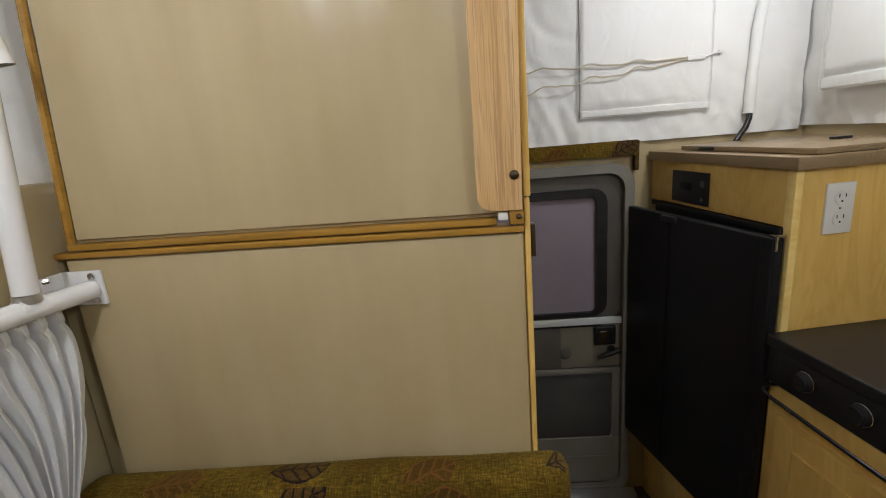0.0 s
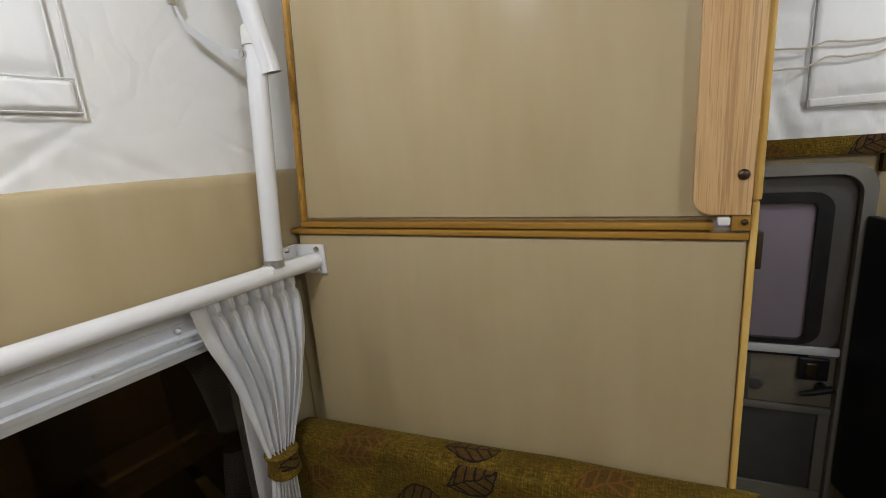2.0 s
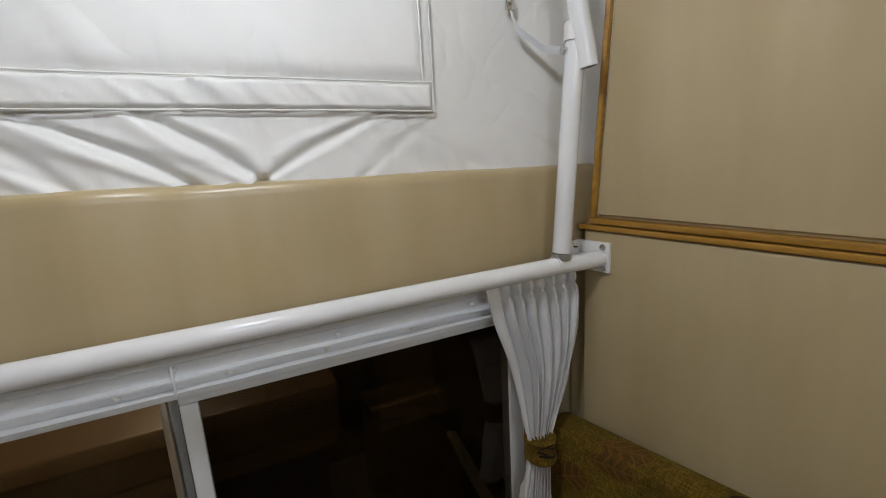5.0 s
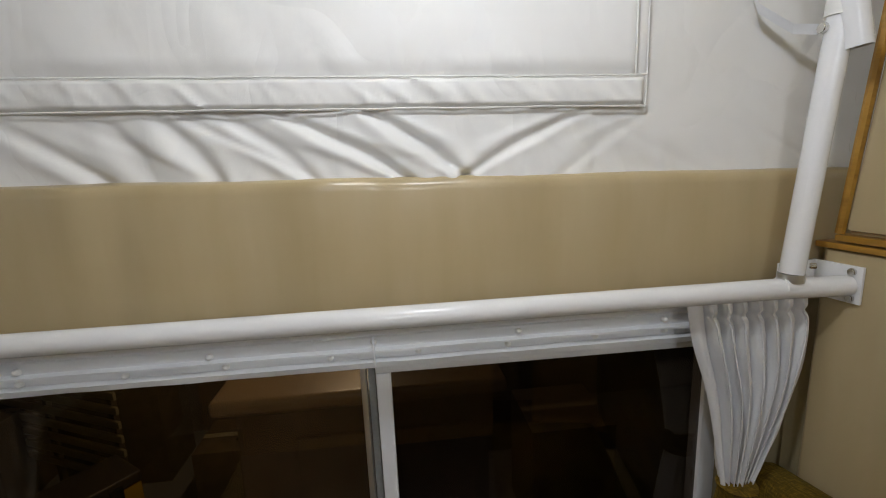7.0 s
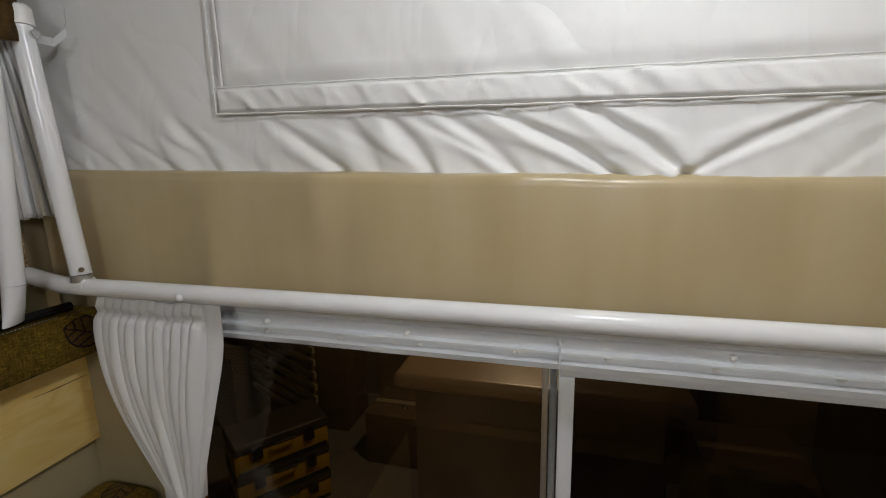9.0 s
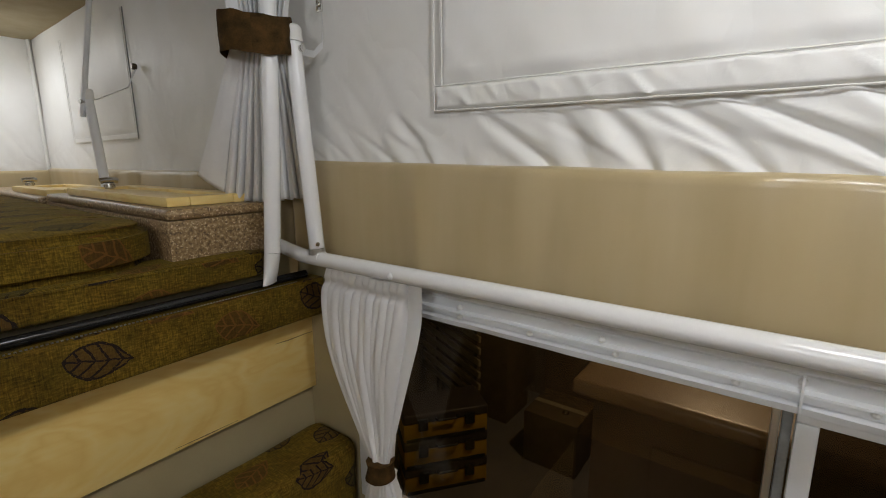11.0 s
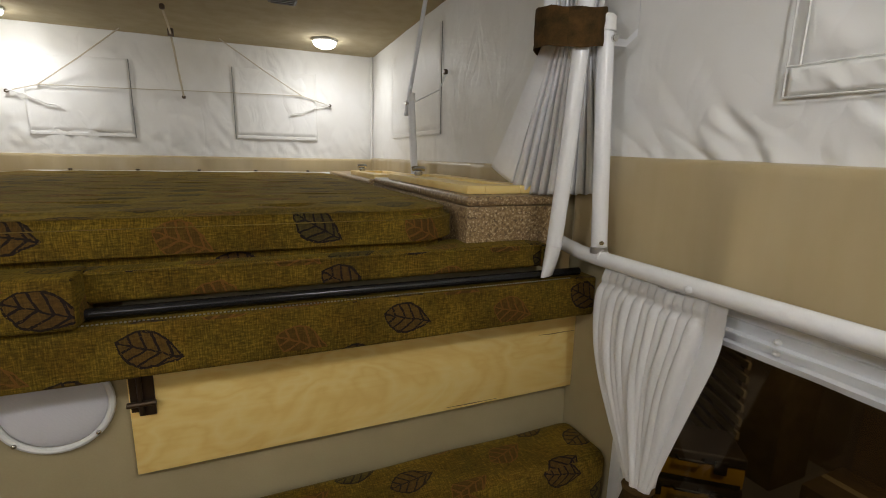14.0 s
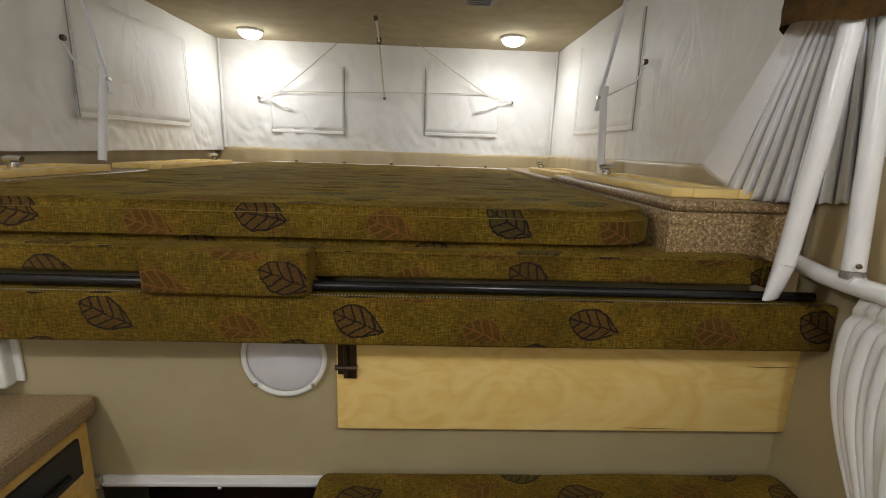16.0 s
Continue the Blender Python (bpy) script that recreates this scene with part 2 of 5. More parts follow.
HEAD = mottled("beige_headliner", (0.40, 0.34, 0.22), (0.47, 0.41, 0.28), 0.95, 12.0, 0.0, 500.0, 0.5, 0.1)
WALLTAN = mottled("tan_wall_board", (0.385, 0.322, 0.182), (0.44, 0.372, 0.218), 0.55, 5.0, 0.0, 300.0, 0.1)
BIRCH = wood("birch_plywood", (0.83, 0.57, 0.185), (0.88, 0.65, 0.235), (0.90, 0.70, 0.29), "u", 0.32, 3.4, 30.0, 3.2, 0.40)
MAPLE = wood("maple_veneer", (0.66, 0.41, 0.10), (0.71, 0.46, 0.125), (0.74, 0.50, 0.155), "v", 0.33, 5.0, 40.0, 2.2, 0.4)
OAK = oak("oak_board")
STRIP = wood("golden_trim", (0.27, 0.135, 0.018), (0.38, 0.20, 0.028), (0.44, 0.24, 0.04), "u", 0.35, 6.0)
GRANITE = speckle("speckled_laminate", 0.85, 0.08)
WORKTOP = speckle("fine_speckled_laminate", 1.9, 0.55)
WHITEPAINT = plain("white_enamel", (0.86, 0.86, 0.86), 0.22)
ALU = plain("white_aluminium", (0.78, 0.79, 0.80), 0.30, 0.0)
BAREALU = plain("bare_aluminium", (0.62, 0.62, 0.61), 0.35, 0.9)
CHROME = plain("plated_steel", (0.66, 0.65, 0.62), 0.22, 1.0)
BLACK = mottled("black_plastic", (0.010, 0.010, 0.011), (0.018, 0.018, 0.019), 0.38, 20.0)
FRIDGE = mottled("black_fridge_panel", (0.007, 0.007, 0.009), (0.011, 0.011, 0.013), 0.48, 4.0, 0.0, 220.0, 0.25, 0.3)
RODMAT = plain("black_rod", (0.012, 0.012, 0.013), 0.22)
GREY = mottled("grey_door_moulding", (0.095, 0.088, 0.075), (0.125, 0.115, 0.10), 0.45)
DARKPANEL = mottled("dark_door_panel", (0.07, 0.07, 0.066), (0.09, 0.09, 0.083), 0.6)
WHITEPL = plain("white_plastic", (0.80, 0.79, 0.75), 0.4)
BROWNTIE = mottled("brown_tie_cloth", (0.030, 0.020, 0.007), (0.095, 0.050, 0.016), 0.9, 45.0, 0.0, 400.0, 0.5, 0.1)
BRONZE = plain("bronze_hinge", (0.10, 0.07, 0.045), 0.35, 0.8)
FLOORMAT = mottled("dark_vinyl_floor", (0.07, 0.05, 0.035), (0.11, 0.08, 0.055), 0.5)
CONCRETE = mottled("garage_concrete", (0.16, 0.15, 0.135), (0.22, 0.21, 0.19), 0.8, 3.0, 0.0, 80.0, 0.3)
GWALL = mottled("garage_wall", (0.16, 0.12, 0.08), (0.22, 0.17, 0.12), 0.9, 3.0)
CARD = mottled("cardboard", (0.11, 0.080, 0.042), (0.16, 0.115, 0.062), 0.85, 9.0)
YELLOW = plain("yellow_toolbox_plastic", (0.70, 0.42, 0.02), 0.45)
CORD = mottled("beige_cord", (0.50, 0.44, 0.33), (0.6, 0.54, 0.42), 0.8)
WINGLASS = glass("dark_window_glass", (0.76, 0.71, 0.63))
DARKGLASS = glass("darker_window_glass", (0.34, 0.31, 0.28))
FROST = mottled("frosted_door_pane", (0.285, 0.24, 0.285), (0.32, 0.272, 0.32), 0.35, 4.0, 0.0, 500.0, 0.12)
DOME = glow("lit_dome", (1.0, 0.98, 0.93), 14.0)
DOORTRIM = mottled("pale_grey_door_frame", (0.21, 0.20, 0.175), (0.25, 0.235, 0.205), 0.35)
LIDGREY = mottled("dark_grey_lid_plastic", (0.055, 0.042, 0.034), (0.075, 0.060, 0.048), 0.45)
LOCKTAN = mottled("pale_tan_lock_panel", (0.20, 0.175, 0.13), (0.26, 0.23, 0.17), 0.5)


# ---------------------------------------------------------------- building helpers
def turned(deg):
    return Matrix.Rotation(radians(deg), 4, "Z")


ORIGIN = {}


def thing(name, at, label, category, group="", kind="", M=None):
    """An Empty at a thing's base."""
    ob = new(name)
    at = Vector(at)
    if M is not None:
        at = M @ at
    ob.location = at
    ob.empty_display_size = 0.05
    ORIGIN[ob.name] = at
    return tagged(ob, label, category, group, kind)


def box_uv(bm):
    bm.normal_update()
    uv = bm.loops.layers.uv.new("UVMap")
    for f in bm.faces:
        n = f.normal
        a = (abs(n.x), abs(n.y), abs(n.z))
        for l in f.loops:
            c = l.vert.co
            if a[2] >= a[0] and a[2] >= a[1]:
                l[uv].uv = (c.x, c.y)
            elif a[0] >= a[1]:
                l[uv].uv = (c.y, c.z)
            else:
                l[uv].uv = (c.x, c.z)


def part(name, bm, material, parent=None, label="", M=None, angle=40, tags=None):
    """Links a bmesh, in place, as one mesh object under a thing or a part."""
    bm.normal_update()
    if not bm.loops.layers.uv:
        box_uv(bm)
    if M is not None:
        bm.transform(M)
    o = Vector((0, 0, 0))
    if parent is not None:
        o = ORIGIN[parent.name]
        bm.transform(Matrix.Translation(-o))
    me = bpy.data.meshes.new(name)
    bm.to_mesh(me)
    bm.free()
    me.materials.append(material)
    me.polygons.foreach_set("use_smooth", [True] * len(me.polygons))
    me.set_sharp_from_angle(angle=radians(angle))
    ob = new(name, me)
    if parent is not None:
        ob.parent = parent
    ORIGIN[ob.name] = o
    if label:
        ob["label"] = label
    if tags:
        tagged(ob, *tags)
    return ob


def box(x0, x1, y0, y1, z0, z1, bevel=0.0, seg=2, bm=None):
    own = bmesh.new()
    m = Matrix.Translation(((x0 + x1) / 2, (y0 + y1) / 2, (z0 + z1) / 2)) @ Matrix.Diagonal((abs(x1 - x0), abs(y1 - y0), abs(z1 - z0), 1))
    bmesh.ops.create_cube(own, size=1, matrix=m)
    if bevel:
        bmesh.ops.bevel(own, geom=own.edges[:], offset=bevel, segments=seg, affect="EDGES", profile=0.6)
    return join(bm, own)


def join(bm, own):
    if bm is None:
        return own
    me = bpy.data.meshes.new("tmp")
    own.to_mesh(me)
    own.free()
    bm.from_mesh(me)
    bpy.data.meshes.remove(me)
    return bm


def tube(points, r, seg=14, bm=None, flat=None, caps=True):
    """A round bar along points; r may be a list. flat: the factor by which each ring is squashed along its second axis."""
    own = bmesh.new()
    pts = [Vector(p) for p in points]
    rs = r if isinstance(r, (list, tuple)) else [r] * len(pts)
    fl = flat or [1.0] * len(pts)
    rings = []
    side = None
    for i, p in enumerate(pts):
        d = (pts[min(i + 1, len(pts) - 1)] - pts[max(i - 1, 0)]).normalized()
        if side is None:
            side = d.cross(Vector((0, 0, 1)))
            if side.length < 0.1:
                side = d.cross(Vector((0, 1, 0)))
        side = (side - d * side.dot(d)).normalized()
        up = d.cross(side).normalized()
        rings.append([own.verts.new(p + side * rs[i] * math.cos(a) + up * rs[i] * fl[i] * math.sin(a)) for a in (2 * math.pi * k / seg for k in range(seg))])
    for a, b in zip(rings, rings[1:]):
        for k in range(seg):
            own.faces.new((a[k], a[(k + 1) % seg], b[(k + 1) % seg], b[k]))
    if caps:
        own.faces.new(rings[0][::-1])
        own.faces.new(rings[-1])
    bmesh.ops.recalc_face_normals(own, faces=own.faces[:])
    return join(bm, own)


def disc(c, axis, r, depth, seg=20, bevel=0.0, bm=None):
    """A short round plug along an axis, standing with its base at c."""
    own = bmesh.new()
    bmesh.ops.create_cone(own, cap_ends=True, segments=seg, radius1=r, radius2=r, depth=depth)
    if bevel:
        bmesh.ops.bevel(own, geom=own.edges[:], offset=bevel, segments=2, affect="EDGES")
    q = Vector((0, 0, 1)).rotation_difference(Vector(axis).normalized()).to_matrix().to_4x4()
    own.transform(Matrix.Translation(Vector(c) + Vector(axis).normalized() * depth / 2) @ q)
    return join(bm, own)


def dome(c, axis, r, h, seg=20, rings=6, bm=None):
    """A low dome with its base at c."""
    own = bmesh.new()
    rows = []
    for i in range(rings):
        a = i / rings * math.pi / 2
        rows.append([own.verts.new((r * math.cos(a) * math.cos(t), r * math.cos(a) * math.sin(t), h * math.sin(a))) for t in (2 * math.pi * k / seg for k in range(seg))])
    top = own.verts.new((0, 0, h))
    for a, b in zip(rows, rows[1:]):
        for k in range(seg):
            own.faces.new((a[k], a[(k + 1) % seg], b[(k + 1) % seg], b[k]))
    for k in range(seg):
        own.faces.new((rows[-1][k], rows[-1][(k + 1) % seg], top))
    own.faces.new(rows[0][::-1])
    q = Vector((0, 0, 1)).rotation_difference(Vector(axis).normalized()).to_matrix().to_4x4()
    own.transform(Matrix.Translation(Vector(c)) @ q)
    return join(bm, own)


def sheet(a, b, z0, z1, nu, nv, shift, thick=0.012, top=None):
    """An upright cloth from a to b (plan points), pushed out of its plane by shift(u metres, z); with thickness."""
    own = bmesh.new()
    a, b = Vector((*a, 0)), Vector((*b, 0))
    run = (b - a)
    ln = run.length
    nrm = Vector((-run.y, run.x, 0)).normalized()
    grid = []
    uvl = own.loops.layers.uv.new("UVMap")
    for j in range(nv + 1):
        z = z0 + (z1 - z0) * (j / nv) ** (top or 1.0)
        grid.append([own.verts.new(a + run * (i / nu) + nrm * shift(ln * i / nu, z) + Vector((0, 0, z))) for i in range(nu + 1)])
    back = [[own.verts.new(v.co - nrm * thick) for v in row] for row in (grid[0], grid[-1])]
    for j in range(nv):
        for i in range(nu):
            f = own.faces.new((grid[j][i], grid[j][i + 1], grid[j + 1][i + 1], grid[j + 1][i]))
            for l, (di, dj) in zip(f.loops, ((0, 0), (1, 0), (1, 1), (0, 1))):
                l[uvl].uv = (ln * (i + di) / nu, l.vert.co.z)
    return own


def rounded_plate(x0, x1, z0, z1, r, y0, y1, hole=None, seg=6):
    """A plate in the x-z plane with round corners, from y0 to y1; hole: the same four sides and radius of an opening."""
    own = bmesh.new()

    def outline(x0, x1, z0, z1, r):
        pts = []
        for cx, cz, s in ((x1 - r, z1 - r, 0), (x0 + r, z1 - r, 90), (x0 + r, z0 + r, 180), (x1 - r, z0 + r, 270)):
            for k in range(seg + 1):
                t = radians(s + 90 * k / seg)
                pts.append((cx + r * math.cos(t), cz + r * math.sin(t)))
        return pts
    out = outline(x0, x1, z0, z1, r)
    A = [own.verts.new((x, y0, z)) for x, z in out]
    B = [own.verts.new((x, y1, z)) for x, z in out]
    n = len(out)
    for k in range(n):
        own.faces.new((A[k], A[(k + 1) % n], B[(k + 1) % n], B[k]))
    if hole:
        inn = outline(*hole)
        C = [own.verts.new((x, y0, z)) for x, z in inn]
        D = [own.verts.new((x, y1, z)) for x, z in inn]
        for k in range(n):
            own.faces.new((C[k], D[k], D[(k + 1) % n], C[(k + 1) % n]))
            own.faces.new((A[k], C[k], C[(k + 1) % n], A[(k + 1) % n]))
            own.faces.new((B[k], B[(k + 1) % n], D[(k + 1) % n], D[k]))
    else:
        own.faces.new(A)
        own.faces.new(B[::-1])
    bmesh.ops.recalc_face_normals(own, faces=own.faces[:])
    return own


def cushion(x0, x1, y0, y1, z0, z1, r=0.03, puff=0.006):
    """A foam cushion: rounded box with slight swell."""
    own = box(x0, x1, y0, y1, z0, z1, r, 4)
    bmesh.ops.subdivide_edges(own, edges=[e for e in own.edges if e.calc_length() > 0.12], cuts=5, use_grid_fill=True)
    own.normal_update()
    for v in own.verts:
        v.co += v.normal * puff * (noise.noise(v.co * 6.0) + 0.3)
    return own


def setting(name, bm, material, label, M=None, angle=40):
    return tagged(part(name, bm, material, None, label, M, angle), label, "", "", "structure")


# ---------------------------------------------------------------- the plan
WX = -1.04            # face of the lower side wall
CX = -1.015           # tent cloth along that side
RX = 0.885            # tent cloth on the other side, beside the bed
FY = -0.735           # face of the front wall under the bed
NY = -2.625           # tent cloth at the nose
C9 = turned(9.3)      # the panel behind the rear bench
B12 = turned(12.0)    # the rear wall with the entry door
G20 = turned(20.0)    # the fridge cabinet and the stove
PY, BY, GY, GX = 1.053, 1.963, 1.329, 0.731

# floor, ground and garage
setting("floor", box(-1.06, 1.0, -0.76, 2.35, -0.04, 0.0), FLOORMAT, "dark vinyl floor of the camper")
setting("ground", box(-9, 9, -9, 9, -1.42, -1.35), CONCRETE, "grey concrete garage floor under the camper")
gw = box(-5.2, -5.05, -9, 9, -1.35, 2.6)
setting("wall_garage", gw, GWALL, "dim brown garage wall beyond the window")
setting("wall_garage_end", box(-5.05, 9, -7.2, -7.05, -1.35, 2.6), GWALL, "dim brown end wall of the garage")
setting("wall_garage_rear", box(-5.05, 9, 7.05, 7.2, -1.35, 2.6), GWALL, "dim brown rear wall of the garage")
setting("wall_garage_far", box(6.0, 6.15, -7.05, 7.05, -1.35, 2.6), GWALL, "dim brown far wall of the garage")
setting("ceiling_garage", box(-5.2, 6.15, -7.2, 7.2, 2.6, 2.7), GWALL, "dark garage ceiling above the camper")

# ceiling of the raised roof
setting("ceiling", box(-1.10, 1.0, -2.72, 2.45, CEIL, CEIL + 0.05), HEAD, "beige carpeted headliner of the raised roof")

# lower side wall with its window opening
WIN = (-0.56, 0.80, 0.60, 1.10)
wl = box(WX - 0.04, WX, -0.76, WIN[0], 0.0, 1.40)
box(WX - 0.04, WX, WIN[1], 2.4, 0.0, 1.40, bm=wl)
box(WX - 0.04, WX, WIN[0], WIN[1], 0.0, WIN[2], bm=wl)
box(WX - 0.04, WX, WIN[0], WIN[1], WIN[3], 1.40, bm=wl)
setting("wall_west", wl, WALLTAN, "tan wall board beside the sliding window")
# front wall under the bed, with the pass-through below its rail
fw = box(-1.08, 0.95, FY - 0.04, FY, 0.70, 1.10)
box(-1.08, -0.12, FY - 0.04, FY, 0.0, 0.70, bm=fw)
box(0.40, 0.95, FY - 0.04, FY, 0.0, 0.70, bm=fw)
box(-0.12, 0.40, FY - 0.04, FY, 0.0, 0.42, bm=fw)
setting("wall_south", fw, WALLTAN, "tan front wall board under the raised bed")
# backing board coloured dark to give the shade inside the pass-through
setting("wall_south_recess", box(-0.20, 0.48, FY - 0.34, FY - 0.30, 0.3, 0.8), mottled("recess_shade_board", (0.05, 0.025, 0.015), (0.08, 0.04, 0.025), 0.5), "dark brown board standing in for the shade inside the opening")
# platform that carries the bed over the cab
setting("bed_platform", box(-1.08, 0.95, -2.72, FY - 0.045, 1.10, 1.185), WALLTAN, "tan platform carrying the bed over the cab")
# the other side, behind the galley
e0, e1 = Vector((0.93, -2.72)), Vector((0.93, -0.72))
setting("wall_east_bed", box(0.93, 0.97, -2.72, -0.72, 1.185, 1.36), VINYL, "tan vinyl lower wall beside the bed")
rear_corner = B12 @ Vector((0.93, BY, 0))
ang_e = math.degrees(math.atan2(rear_corner.y + 0.72, rear_corner.x - 0.93)) - 90
ME = Matrix.Translation((0.93, -0.72, 0)) @ turned(ang_e)
len_e = (Vector((rear_corner.x, rear_corner.y)) - e1).length
setting("wall_east", box(0.0, 0.04, 0, len_e + 0.1, 0, 1.37), VINYL, "tan vinyl wall behind the galley", ME)
# rear wall round the entry door
DOOR = (-0.14, 0.385, 0.02, 1.235)
bw = box(-0.95, DOOR[0], BY, BY + 0.04, 0.0, 1.34)
box(DOOR[1], 1.05, BY, BY + 0.04, 0.0, 1.34, bm=bw)
box(DOOR[0], DOOR[1], BY, BY + 0.04, DOOR[3], 1.34, bm=bw)
setting("wall_north", bw, VINYL, "tan vinyl rear wall round the entry door", B12)


# padded vinyl band under the tent cloth
def band(name, y0, y1, x, z0, z1, label, slope=0.0):
    bm = box(x - 0.06, x, y0, y1, z0, z1, 0.018, 4)
    bmesh.ops.subdivide_edges(bm, edges=[e for e in bm.edges if e.calc_length() > 0.5], cuts=40, use_grid_fill=True)
    for v in bm.verts:
        if v.co.z > 1.3 and slope:
            v.co.z -= slope * (v.co.y - 0.14) + 0.0015 * noise.noise((v.co.y * 7, 0, 0))
        if v.co.x > x - 0.001:
            v.co.x += 0.002 * noise.noise((v.co.y * 9, v.co.z * 5, 2))
    return setting(name, bm, VINYL, label)


band("trim_band_west", FY + 0.02, 0.98, -1.0, 1.181, 1.386, "padded tan vinyl band above the window", 0.0215)
band("trim_band_bed_west", -2.66, FY - 0.03, -1.0, 1.19, 1.375, "padded tan vinyl band beside the bed")
setting("trim_band_nose", box(-1.06, 0.93, NY - 0.06, NY + 0.012, 1.19, 1.366, 0.016, 4), VINYL, "padded tan vinyl band at the nose of the bed")


# tent cloth
# creases between the flap and the band: along y at the top, at the bottom, height of the top, depth
CREASES = ((-0.02, 0.050, 1.472, 0.009), (-0.085, -0.032, 1.474, 0.005), (0.118, 0.292, 1.476, 0.011), (0.243, 0.371, 1.474, 0.014), (0.058, 0.171, 1.474, 0.006),
           (0.570, 0.378, 1.474, 0.007), (-0.394, -0.311, 1.480, 0.008), (-0.410, -0.330, 1.450, 0.007), (-0.21, -0.09, 1.474, 0.005), (0.33, 0.345, 1.415, 0.005),
           (0.64, 0.52, 1.46, 0.0022), (-0.54, -0.40, 1.56, 0.0014), (-0.62, -0.47, 1.54, 0.0014), (-0.72, -0.56, 1.60, 0.0014), (-0.49, -0.34, 1.62, 0.0014), (-0.75, -0.60, 1.50, 0.0014))


def cloth_west(u, z):
    """Creases running down to the lower edge, and soft bulges."""
    y = -2.66 + u
    n = 0.008 * noise.noise((y * 2.2, z * 2.5, 0.3)) + 0.003 * noise.noise((y * 9 + z * 3, z * 5, 4.0))
    if z < 1.66 and -0.85 < y < 0.85:
        for ya, yb, zt, depth in CREASES:
            f = (zt - z) / (zt - 1.382)
            if f < -0.1 or f > 1.4:
                continue
            at = ya + (yb - ya) * (1.25 * f - 0.25 * f * f)
            w = 0.0085 + 0.008 * (1 - abs(2 * min(max(f, 0), 1) - 1))
            d = (y - at) / w
            env = min(1.0, max(0.0, (f + 0.1) * 2.2))
            groove = math.exp(-d * d) if d > 0 else math.exp(-(d / 1.5) ** 2)
            n += env * 0.95 * depth * (0.75 * math.exp(-((d + 2.1) / 1.5) ** 2) + 0.25 * math.exp(-((d - 1.9) / 1.1) ** 2) - groove)
    if z < 1.475:
        fade = min(1.0, (1.475 - z) / 0.03)
        n -= 0.0045 * fade * max(0.0, 1 - 5.0 * abs(noise.noise((y * 9.0 + z * 16.0, z * 3.0, 5.5)))) * (0.5 + noise.noise((y * 6, 2.0, 3.0)))
    if z < 1.43:
        n += 0.005 * noise.noise((y * 34.0 + z * 14.0, z * 6.0, 9.0)) * (1.43 - z) / 0.045
    lim = 0.010 if z < 1.41 else 0.016
    return -(n if n < 0 else lim * math.tanh(n / lim))


def cloth_soft(seed, amp=0.009):
    def f(u, z):
        n = amp * noise.noise((u * 3.0, z * 3.0, seed)) + amp * 0.5 * noise.noise((u * 14.0 + z * 5, z * 6.0, seed + 3))
        n += amp * 0.6 * noise.noise((u * 30.0 + z * 16.0, z * 5.0, seed + 5)) * max(0.15, min(1, (1.62 - z) / 0.2))
        n -= amp * 0.45 * max(0.0, 1 - 5.0 * abs(noise.noise((u * 7.0 + z * 6.0, z * 5.0 - u * 2.0, seed + 8))))
        low = max(0.0, min(1.0, (1.60 - z) / 0.2))
        n -= amp * 0.35 * low * max(0.0, 1 - 4.0 * abs(noise.noise((u * 11.0 + z * 13.0, z * 8.0 - u * 3.0, seed + 12))))
        n -= amp * 0.28 * low * max(0.0, 1 - 4.0 * abs(noise.noise((u * 13.0 - z * 15.0, z * 8.0 + u * 3.0, seed + 15))))
        return n
    return f


canvas_w = sheet((CX, -2.66), (CX, -0.86), 1.36, CEIL, 160, 50, cloth_west)
canvas_w = join(canvas_w, sheet((CX, -0.86), (CX, 0.96), 1.36, CEIL, 640, 110, lambda u, z: cloth_west(u + 1.80, z), 0.012, 1.5))
canvas_w = join(canvas_w, sheet((CX, 0.96), (CX, 2.36), 1.36, CEIL, 80, 40, lambda u, z: cloth_west(u + 3.62, z)))
setting("tent_cloth_west", canvas_w, CANVAS, "white tent cloth creased above the vinyl band", None, 80)
setting("tent_cloth_nose", sheet((0.95, NY), (-1.08, NY), 1.345, CEIL, 200, 50, lambda u, z: -cloth_soft(1.0)(u, z)), CANVAS, "white tent cloth across the nose of the bed", None, 80)
setting("tent_cloth_east_bed", sheet((RX, -0.70), (RX, -2.68), 1.345, CEIL, 200, 50, lambda u, z: -cloth_soft(2.0)(u, z)), CANVAS, "white tent cloth beside the bed", None, 80)
c2 = B12 @ Vector((0.885, BY - 0.01, 0))
setting("tent_cloth_east", sheet((c2.x + 0.02, c2.y + 0.06), (RX, -0.70), 1.335, CEIL, 240, 50, lambda u, z: -cloth_soft(3.0, 0.010)(u, z)), CANVAS, "white tent cloth above the galley", None, 80)
c3 = B12 @ Vector((-1.0, BY - 0.017, 0))
c4 = B12 @ Vector((0.91, BY - 0.017, 0))
setting("tent_cloth_north", sheet((c3.x, c3.y), (c4.x, c4.y), 1.325, CEIL, 200, 50, lambda u, z: -cloth_soft(4.0, 0.010)(u, z)), CANVAS, "white tent cloth above the entry door", None, 80)


